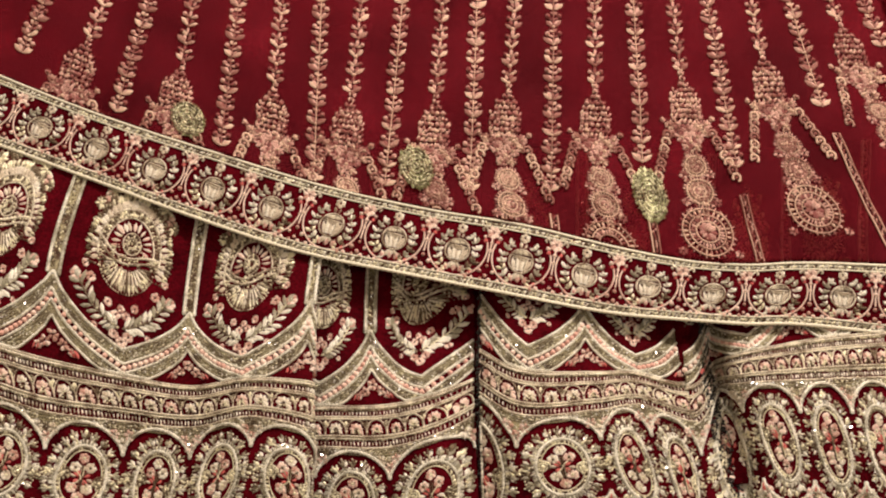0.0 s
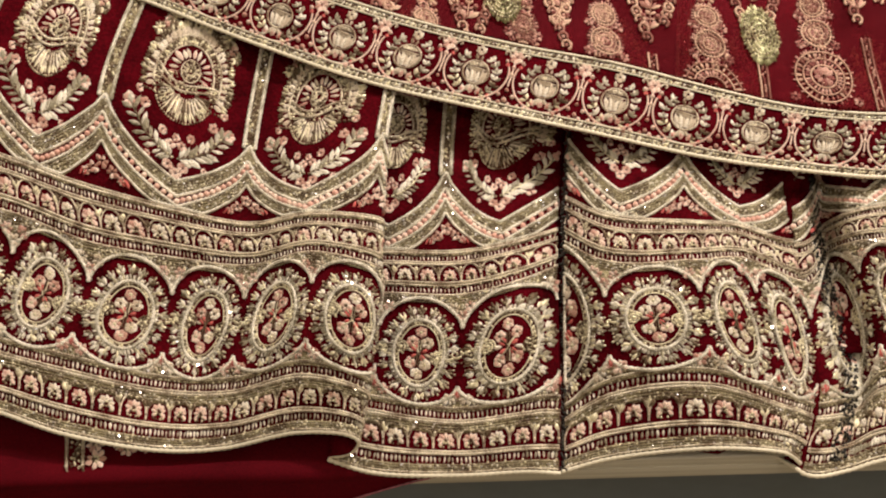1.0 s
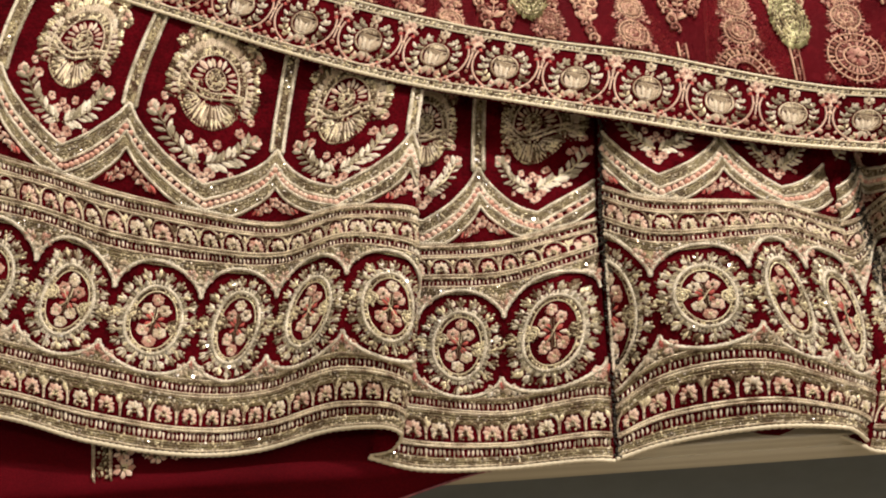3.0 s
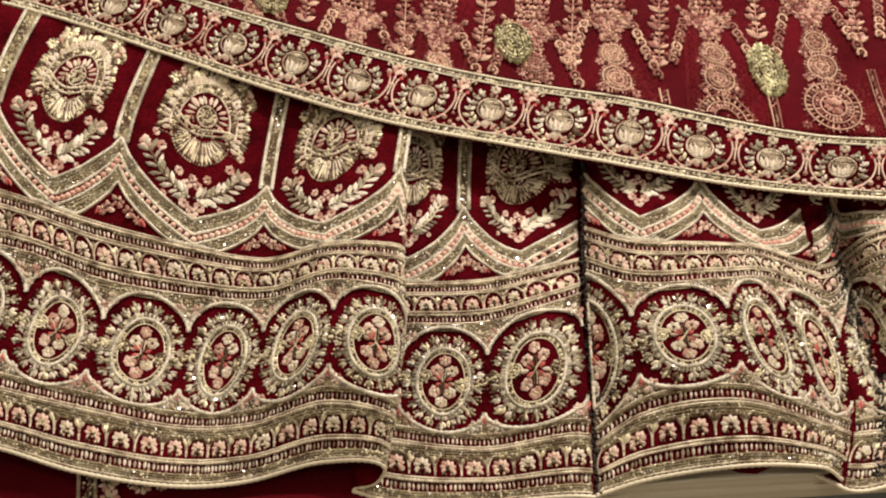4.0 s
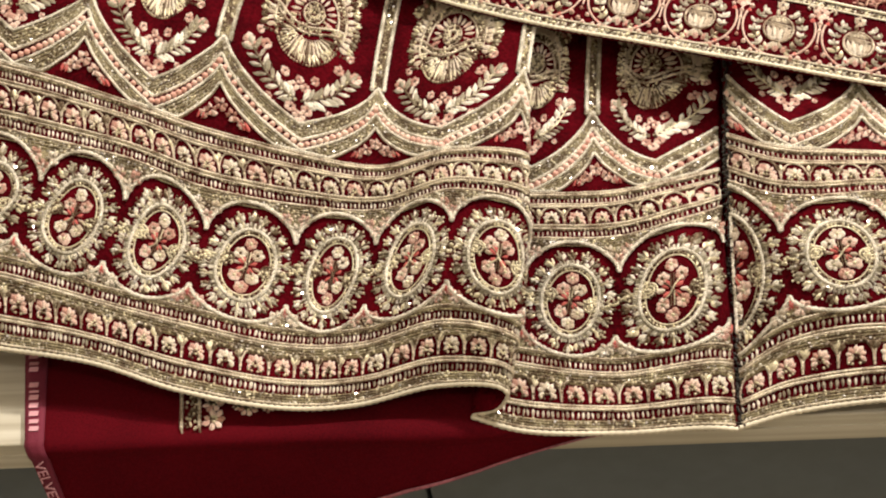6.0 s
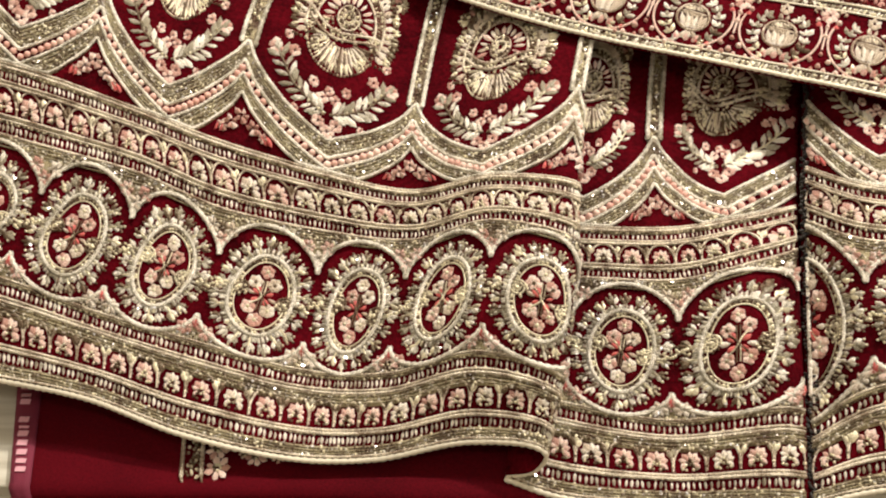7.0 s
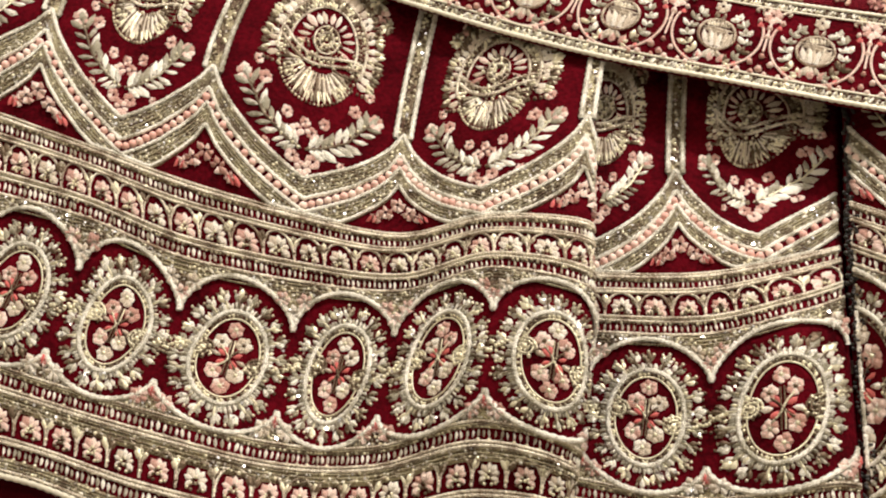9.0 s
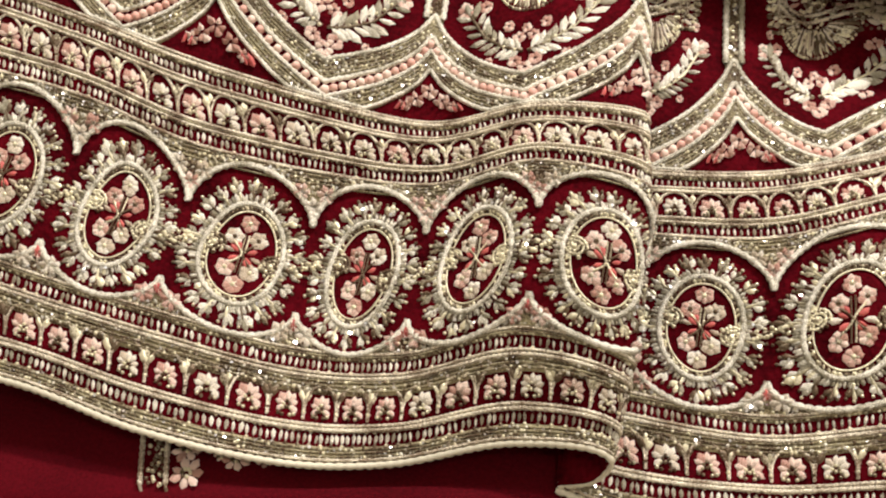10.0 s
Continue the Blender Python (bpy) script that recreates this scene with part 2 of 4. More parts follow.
class Stitch:
    """Collects raised embroidery of one material on a cloth, then makes one mesh of it."""

    def __init__(self, cloth, lift=0.0006, above=-999.0):
        self.cloth, self.lift, self.above = cloth, lift, above
        self.petals, self.beads, self.discs, self.cords = [], [], [], []

    def petal(self, u0, v0, u1, v1, wide=0.45, high=0.25):
        self.petals.append((u0, v0, u1, v1, wide, high))

    def bead(self, u, v, r):
        self.beads.append((u, v, r))

    def disc(self, u, v, r):
        self.discs.append((u, v, r))

    def cord(self, us, vs, r, twist=True):
        self.cords.append((np.asarray(us, float), np.asarray(vs, float), r, twist))

    def keep(self, rows, col):
        lo, hi = self.limits
        return [r for r in rows if lo <= r[col] <= hi and r[col + 1] >= self.above]

    def build(self, name, material, parent, label="", limits=(-99, 99), kind=""):
        self.limits = limits
        V, F, base = [], [], 0
        rows = self.keep(self.keep(self.petals, 0), 2)
        if rows:
            r = np.array(rows)
            rng = np.random.RandomState(len(r) % 97)
            unit = self.cloth.unit
            span = np.hypot((r[:, 2] - r[:, 0]) * unit, r[:, 3] - r[:, 1])
            r[:, 2] += rng.normal(0, 0.07, len(r)) * span / unit
            r[:, 3] += rng.normal(0, 0.07, len(r)) * span
            r[:, 4:6] *= rng.uniform(0.85, 1.2, (len(r), 2))
            b, _ = self.cloth.frame_at(r[:, 0], r[:, 1])
            t, _ = self.cloth.frame_at(r[:, 2], r[:, 3])
            _, n = self.cloth.frame_at((r[:, 0] + r[:, 2]) / 2, (r[:, 1] + r[:, 3]) / 2)
            d = t - b
            L = np.linalg.norm(d, axis=1, keepdims=True)
            side = np.cross(n, d / (L + 1e-9))
            w, h = r[:, 4:5] * L / 2, r[:, 5:6] * L * 0.75
            z = n * self.lift
            pts = [b + z, b + d * 0.3 + side * w * 0.8, b + d * 0.68 + side * w, t + z, b + d * 0.68 - side * w, b + d * 0.3 - side * w * 0.8,
                   b + d * 0.32 + n * h + z, b + d * 0.7 + n * h * 0.9 + z]
            pv = np.stack(pts, 1)
            V.append(pv.reshape(-1, 3))
            for i in range(len(r)):
                o = base + 8 * i
                F += [(o, o + 6, o + 1), (o, o + 5, o + 6), (o + 1, o + 6, o + 7, o + 2), (o + 5, o + 4, o + 7, o + 6), (o + 2, o + 7, o + 3), (o + 4, o + 3, o + 7)]
            F = [tuple(reversed(f)) for f in F]
            base += 8 * len(r)
        rows = self.keep(self.beads, 0)
        if rows:
            r = np.array(rows)
            p, n = self.cloth.frame_at(r[:, 0], r[:, 1])
            x = np.cross(n, np.array([[0.3, 0.9, 0.31]]))
            x /= np.linalg.norm(x, axis=1, keepdims=True)
            y = np.cross(n, x)
            R = r[:, 2:3]
            ring = [(math.cos(a), math.sin(a)) for a in np.linspace(0, 2 * math.pi, 7)[:6]]
            pts = [p + R * (x * c + y * s) + n * self.lift * 0.2 for c, s in ring]
            pts += [p + R * 0.72 * (x * c + y * s) + n * (R * 0.62 + self.lift) for c, s in ring]
            pts += [p + n * (R * 0.9 + self.lift)]
            V.append(np.stack(pts, 1).reshape(-1, 3))
            for i in range(len(r)):
                o = base + 13 * i
                for k in range(6):
                    m = (k + 1) % 6
                    F += [(o + k, o + m, o + 6 + m, o + 6 + k), (o + 6 + k, o + 6 + m, o + 12)]
            base += 13 * len(r)
        rows = self.keep(self.discs, 0)
        if rows:
            r = np.array(rows)
            p, n = self.cloth.frame_at(r[:, 0], r[:, 1])
            rng = np.random.RandomState(len(r))
            n = n + rng.normal(0, 0.42, n.shape)
            n /= np.linalg.norm(n, axis=1, keepdims=True)
            x = np.cross(n, np.array([[0.3, 0.9, 0.31]]))
            x /= np.linalg.norm(x, axis=1, keepdims=True)
            y = np.cross(n, x)
            R = r[:, 2:3]
            pts = [p + R * (x * math.cos(a) + y * math.sin(a)) + n * (self.lift + 0.0011) for a in np.linspace(0, 2 * math.pi, 7)[:6]]
            V.append(np.stack(pts, 1).reshape(-1, 3))
            F += [tuple(base + 6 * i + k for k in range(6)) for i in range(len(r))]
            base += 6 * len(r)
        for us, vs, r, twist in self.cords:
            ok = (us >= limits[0]) & (us <= limits[1]) & (vs >= self.above)
            if ok.sum() < 2:
                continue
            us, vs = us[ok], vs[ok]
            p, n = self.cloth.frame_at(us, vs)
            length = np.r_[0, np.cumsum(np.linalg.norm(np.diff(p, axis=0), axis=1))]
            count = max(3, min(900, int(length[-1] / (r * 0.9))))
            want = np.linspace(0, length[-1], count)
            p = np.stack([np.interp(want, length, p[:, k]) for k in range(3)], 1)
            n = np.stack([np.interp(want, length, n[:, k]) for k in range(3)], 1)
            d = np.gradient(p, axis=0)
            d /= np.linalg.norm(d, axis=1, keepdims=True) + 1e-12
            side = np.cross(n, d)
            rad = r * (1 + (0.22 * np.where(np.arange(count) % 3 == 0, -1, 0.5) if twist else 0))
            rad = np.broadcast_to(rad, (count,))[:, None]
            ring = np.linspace(0, 2 * math.pi, 7)[:6]
            pts = [p + side * rad * math.cos(a) + n * (rad * math.sin(a) * 0.8 + self.lift + r * 0.3) for a in ring]
            V.append(np.stack(pts, 1).reshape(-1, 3))
            for i in range(count - 1):
                o = base + 6 * i
                F += [(o + k, o + 6 + k, o + 6 + (k + 1) % 6, o + (k + 1) % 6) for k in range(6)]
            base += 6 * count
        if not V:
            return None
        ob = mesh_part(name, np.concatenate(V), F, material, parent, label)
        if kind or name in FINE_WORK:
            ob["kind"] = "stuff"
        return ob


# ---------------------------------------------------------------- the shop round the counter
EDGE = -0.073  # front edge of the counter
floor = tagged(part("floor", box(-2.6, 2.6, -2.6, 2.2, -0.93, -0.88), FLOOR), "beige tiled shop floor", "floor", kind="structure")
ceiling = tagged(part("ceiling", box(-2.6, 2.6, -2.6, 2.2, 2.5, 2.56), WALL), "plain cream shop ceiling", "ceiling", kind="structure")
for nm, dims in (("wall_north", (-2.6, 2.6, 2.2, 2.3, -0.93, 2.56)), ("wall_south", (-2.6, 2.6, -2.7, -2.6, -0.93, 2.56)),
                 ("wall_east", (2.6, 2.7, -2.6, 2.2, -0.93, 2.56)), ("wall_west", (-2.7, -2.6, -2.6, 2.2, -0.93, 2.56))):
    tagged(part(nm, box(*dims), WALL), "plain cream painted wall", "wall", kind="structure")

counter = thing("shop_counter", "pale wood-topped shop counter with grey cabinet doors", "counter", (0, 0.3, -0.88))
part("counter_top", box(-1.3, 1.3, EDGE, 0.85, -0.029, 0.0, 0.0015), WOOD, counter, "pale ash-grain laminate top")
part("edge_strip", box(-1.3, 1.3, EDGE - 0.0012, EDGE + 0.0006, -0.0275, -0.012), WOOD, counter)
part("carcass", box(-1.27, 1.27, -0.035, 0.83, -0.88, -0.031), GREY, counter)
for k in range(5):
    x0 = -1.608 + 0.5 * k + 0.0015
    x1 = x0 + 0.497
    part("cabinet_door", box(max(x0, -1.27), min(x1, 1.27), -0.055, -0.037, -0.80, -0.036, 0.002), GREY, counter)

# ---------------------------------------------------------------- folds of the skirt: hem, lower cusps, upper cusps, arch tips, waist side
VS = (0, 167, 267, 568, 823)
lehenga = thing("lehenga_skirt", "maroon velvet skirt densely embroidered in gold, on a counter", "skirt", (0.0, 0.1, 0.036))

CLOTH_A = Cloth((0, 1, 2, 3, 4, 5, 6, 6.9, 7.12, 7.4), VS, (
    [(-0.432, -0.010, 0.006), (-0.373, -0.020, 0.006), (-0.314, -0.032, 0.006), (-0.257, -0.052, 0.004), (-0.193, -0.065, 0.000), (-0.142, -0.065, -0.002), (-0.085, -0.056, 0.006), (-0.043, -0.064, 0.012), (-0.050, -0.071, 0.001), (-0.066, -0.073, -0.003)],
    [(-0.440, 0.079, 0.014), (-0.375, 0.061, 0.012), (-0.313, 0.039, 0.008), (-0.255, 0.023, 0.000), (-0.191, 0.008, -0.013), (-0.135, 0.002, -0.001), (-0.078, 0.009, 0.022), (-0.031, -0.009, 0.024), (-0.036, -0.010, 0.006), (-0.052, -0.008, -0.006)],
    [(-0.424, 0.116, 0.014), (-0.361, 0.099, 0.012), (-0.301, 0.083, 0.008), (-0.246, 0.062, -0.002), (-0.186, 0.053, -0.016), (-0.128, 0.045, -0.004), (-0.074, 0.049, 0.022), (-0.026, 0.030, 0.026), (-0.032, 0.030, 0.008), (-0.048, 0.030, -0.008)],
    [(-0.437, 0.291, 0.010), (-0.370, 0.264, 0.010), (-0.308, 0.232, 0.008), (-0.254, 0.215, 0.002), (-0.191, 0.189, -0.004), (-0.129, 0.168, -0.018), (-0.073, 0.164, -0.003), (-0.020, 0.167, -0.003), (-0.026, 0.166, -0.012), (-0.040, 0.164, -0.020)],
    [(-0.420, 0.450, -0.026), (-0.350, 0.414, -0.026), (-0.272, 0.381, -0.026), (-0.217, 0.366, -0.028), (-0.161, 0.343, -0.030), (-0.107, 0.318, -0.032), (-0.051, 0.308, -0.032), (0.008, 0.316, -0.032), (0.002, 0.316, -0.036), (-0.011, 0.316, -0.040)]), 0.0004)
CLOTH_B = Cloth((-0.5, 0, 1, 1.8, 2, 2.2), VS, (
    [(-0.067, -0.075, -0.004), (-0.036, -0.085, -0.004), (0.027, -0.089, -0.004), (0.076, -0.088, -0.002), (0.088, -0.089, 0.000), (0.099, -0.090, -0.002)],
    [(-0.061, -0.008, -0.010), (-0.033, -0.013, -0.012), (0.028, -0.025, -0.006), (0.079, -0.019, 0.002), (0.091, -0.016, -0.004), (0.104, -0.014, -0.018)],
    [(-0.061, 0.023, -0.012), (-0.029, 0.024, -0.014), (0.033, 0.017, -0.004), (0.079, 0.026, 0.004), (0.093, 0.033, -0.006), (0.105, 0.041, -0.020)],
    [(-0.053, 0.148, -0.022), (-0.022, 0.145, -0.022), (0.030, 0.143, -0.025), (0.073, 0.145, -0.032), (0.095, 0.150, -0.036), (0.115, 0.153, -0.040)],
    [(-0.034, 0.303, -0.036), (-0.006, 0.300, -0.036), (0.045, 0.301, -0.046), (0.092, 0.302, -0.054), (0.111, 0.301, -0.056), (0.130, 0.301, -0.058)]), 0.0004)
CLOTH_C = Cloth((-0.55, 0, 1, 1.75, 2.35, 2.55), VS, (
    [(0.099, -0.089, -0.004), (0.133, -0.081, 0.000), (0.205, -0.076, 0.006), (0.248, -0.079, 0.004), (0.262, -0.083, 0.000), (0.269, -0.088, -0.006)],
    [(0.104, -0.022, -0.018), (0.138, -0.008, 0.010), (0.208, -0.004, 0.012), (0.258, -0.020, -0.005), (0.286, -0.029, -0.016), (0.296, -0.033, -0.020)],
    [(0.107, 0.053, -0.020), (0.137, 0.034, 0.012), (0.204, 0.035, 0.014), (0.247, 0.036, -0.001), (0.285, 0.021, -0.016), (0.296, 0.020, -0.026)],
    [(0.118, 0.181, -0.032), (0.149, 0.166, -0.018), (0.207, 0.151, -0.016), (0.242, 0.143, -0.022), (0.272, 0.140, -0.027), (0.286, 0.141, -0.031)],
    [(0.132, 0.312, -0.036), (0.164, 0.308, -0.036), (0.223, 0.300, -0.036), (0.261, 0.297, -0.036), (0.298, 0.295, -0.038), (0.317, 0.294, -0.040)]), 0.0004)
CLOTH_D = Cloth((-0.15, 0, 0.55, 1, 2, 3, 4), VS, (
    [(0.264, -0.090, -0.006), (0.271, -0.096, -0.001), (0.300, -0.094, -0.001), (0.318, -0.089, 0.002), (0.360, -0.082, 0.004), (0.405, -0.080, 0.004), (0.450, -0.080, 0.004)],
    [(0.284, -0.030, -0.018), (0.294, -0.028, -0.013), (0.326, -0.015, -0.034), (0.337, -0.003, -0.012), (0.374, -0.008, 0.000), (0.412, -0.012, 0.008), (0.451, -0.015, 0.014)],
    [(0.279, 0.022, -0.028), (0.289, 0.019, -0.020), (0.321, 0.053, -0.056), (0.329, 0.052, -0.016), (0.370, 0.046, 0.000), (0.410, 0.042, 0.006), (0.450, 0.038, 0.012)],
    [(0.282, 0.136, -0.030), (0.292, 0.136, -0.025), (0.316, 0.141, -0.052), (0.332, 0.146, -0.030), (0.378, 0.160, -0.030), (0.420, 0.168, -0.032), (0.462, 0.172, -0.034)],
    [(0.308, 0.285, -0.038), (0.317, 0.285, -0.038), (0.336, 0.284, -0.038), (0.356, 0.288, -0.044), (0.400, 0.290, -0.050), (0.446, 0.292, -0.054), (0.490, 0.292, -0.056)]), 0.0004)

PANELS = (("A", CLOTH_A, 0.0, 7.4, 150), ("B", CLOTH_B, -0.5, 2.2, 70), ("C", CLOTH_C, -0.55, 2.55, 76), ("D", CLOTH_D, -0.6, 4.0, 80))
panel_of = {}
for key, cloth, u0, u1, nu in PANELS:
    panel_of[key] = cloth.sheet("skirt_panel", u0, u1, 0, 823, nu, 90, VELVET, lehenga)

# the bulk of the folded skirt under the top layer
bulk_rows = []
for b, z in ((-0.04, -0.012), (0.05, -0.056), (0.16, -0.064), (0.30, -0.066), (0.52, -0.066)):
    bulk_rows.append([(a, b, z) for a in (-0.55, -0.35, -0.1, 0.15, 0.4, 0.62)])
BULK = Cloth((0, 1, 2, 3, 4, 5), (0, 1, 2, 3, 4), bulk_rows)
BULK.sheet("under_layer", 0.6, 5, 0.4, 4, 40, 30, VELVET, lehenga)

# ---------------------------------------------------------------- scarf laid over the skirt
dupatta = thing("dupatta", "sheer red net scarf with gold roundel border over the skirt", "scarf", (0.1, 0.3, 0.12))
LOW = [(-0.350, 0.352, -0.012), (-0.300, 0.333, -0.012), (-0.215, 0.294, -0.012), (-0.122, 0.251, -0.012), (-0.032, 0.212, -0.005), (0.056, 0.186, -0.004), (0.142, 0.162, -0.003), (0.227, 0.140, -0.006), (0.290, 0.131, -0.012), (0.339, 0.124, -0.012), (0.377, 0.121, -0.012), (0.454, 0.107, -0.012), (0.514, 0.094, -0.012)]
UPP = [(-0.321, 0.412, -0.012), (-0.273, 0.386, -0.012), (-0.190, 0.346, -0.012), (-0.097, 0.307, -0.012), (-0.008, 0.271, -0.011), (0.076, 0.245, -0.012), (0.160, 0.224, -0.012), (0.243, 0.197, -0.012), (0.303, 0.181, -0.012), (0.350, 0.175, -0.012), (0.388, 0.174, -0.012), (0.464, 0.166, -0.012), (0.524, 0.157, -0.012)]
mid = [((p[0] + q[0]) / 2, (p[1] + q[1]) / 2, (p[2] + q[2]) / 2 + 0.0015) for p, q in zip(LOW, UPP)]
run = np.r_[0, np.cumsum(np.linalg.norm(np.diff(np.array(mid), axis=0), axis=1))]
REPEAT = 0.0546
ROUND_U = run / REPEAT
PHASE = float(np.interp(-0.003, [p[0] for p in mid], ROUND_U)) % 1.0
BORDER = Cloth(ROUND_U, (0, 65, 130), (LOW, mid, UPP), 0.0003, 118.0)
BORDER.sheet("border_band", 0.0, ROUND_U[-1], 0, 130, 160, 10, VELVET, dupatta, "maroon velvet border", thick=0.0015)
FAR = [(p[0] * 0.93 + 0.004, max(p[1] + 0.2, 0.48 + 0.06 * abs(p[0])), -0.016) for p in UPP]
HALF = [((p[0] + q[0]) / 2, (p[1] + q[1]) / 2, -0.012) for p, q in zip(UPP, FAR)]
NET_U = np.array([p[0] for p in UPP]) / 0.034
SCARF = Cloth(NET_U, (0, 250, 500), (UPP, HALF, FAR), 0.0020, 80.0)
SCARF.sheet("net_field", NET_U[0], NET_U[-1], 0, 500, 140, 60, NET, dupatta, "sheer red net", thick=0.0)

# ---------------------------------------------------------------- length of velvet under the skirt, hanging over the edge
velvet = thing("velvet_length", "dark red velvet fabric length with printed selvage hanging over the counter", "fabric", (-0.15, 0.0, 0.0))
SPOTS = (-0.362, -0.30, -0.2, -0.11, -0.05, 0.02)
DROP = (0.125, 0.105, 0.080, 0.047, 0.031, 0.014)


def velvet_point(u, v):
    """u along the counter 0..5, v from the back of the cloth over the edge (1) down to its cut edge (2)."""
    i = min(int(u), 4)
    t = u - i
    x = SPOTS[i] * (1 - t) + SPOTS[i + 1] * t
    drop = DROP[i] * (1 - t) + DROP[i + 1] * t
    lean = max(0.0, 1 - u)
    lip = EDGE - 0.004
    if v <= 1:
        y = 0.08 + (lip + 0.006 - 0.08) * v
        return (x - 0.23 * lean * (y - EDGE), y, 0.0035 + 0.0012 * math.sin(u * 3.1 + v * 4) * (1 - v) + 0.0006)
    w = v - 1
    length = w * (drop + 0.004)
    bend = min(length, 0.02) / 0.02
    steep = 0.85
    y = lip + 0.006 - length * (1 - 0.5 * bend)
    z = 0.0041 - steep * bend * length * (0.5 if length < 0.02 else 1 - 0.01 / length)
    return (x + lean * 0.22 * max(0.0, length - 0.004), y - 0.003 * w * math.sin(u * 2.2 + 0.6), z)


def velvet_patch(name, u0, u1, v0, v1, nu, nv, material, parent, lift=0.0, label=""):
    verts, faces = [], []
    for i in range(nu):
        for j in range(nv):
            u, v = u0 + (u1 - u0) * i / (nu - 1), v0 + (v1 - v0) * j / (nv - 1)
            p = velvet_point(u, v)
            verts.append((p[0], p[1] - (lift if v > 1.03 else 0), p[2] + (lift if v <= 1.05 else 0)))
    for i in range(nu - 1):
        for j in range(nv - 1):
            q = i * nv + j
            faces.append((q, q + 1, q + nv + 1, q + nv))
    ob = mesh_part(name, verts, faces, material, parent, label)
    solid = ob.modifiers.new("thickness", "SOLIDIFY")
    solid.thickness, solid.offset = 0.0009, 0
    return ob


velvet_patch("cloth", 0.0, 5.0, 0, 2, 90, 120, UNDER, velvet)
velvet_patch("selvage_tape", 0.0, 0.21, 0, 2, 4, 120, SELVAGE, velvet, 0.0012, "plum selvage tape")
velvet_patch("stitched_edge", 2.0, 5.0, 1.955, 2.0, 90, 4, EDGING, velvet, 0.0016, "pink overlocked cut edge")
# a second length that peeps out under the hem
scrap = mesh_part("velvet_scrap", [(0.17, -0.02, 0.003), (0.255, -0.02, 0.003), (0.235, -0.062, 0.003), (0.212, -0.071, 0.003), (0.20, -0.069, 0.003), (0.175, -0.058, 0.003)], [(0, 5, 4, 3, 2, 1)], UNDER)
scrap.modifiers.new("thickness", "SOLIDIFY").thickness = 0.002
tagged(scrap, "small corner of dark red velvet under the hem", "fabric")
# ---------------------------------------------------------------- embroidery of the skirt
PX = 1 / 143.0  # one pattern repeat is 143 units wide along u
rand = random.Random(4)


def scallop(x, deep):
    return deep * np.abs(np.sin(math.pi * np.asarray(x, float))) ** 0.55


def flower(s, u, v, r, n=5, turn=0.0, wide=0.75):
    """Petals round a centre; r in pattern units."""
    for k in range(n):
        a = turn + 2 * math.pi * k / n
        c, d = math.cos(a), math.sin(a)
        s.petal(u + c * r * 0.15 * PX, v + d * r * 0.15, u + c * r * PX, v + d * r, wide, 0.3)


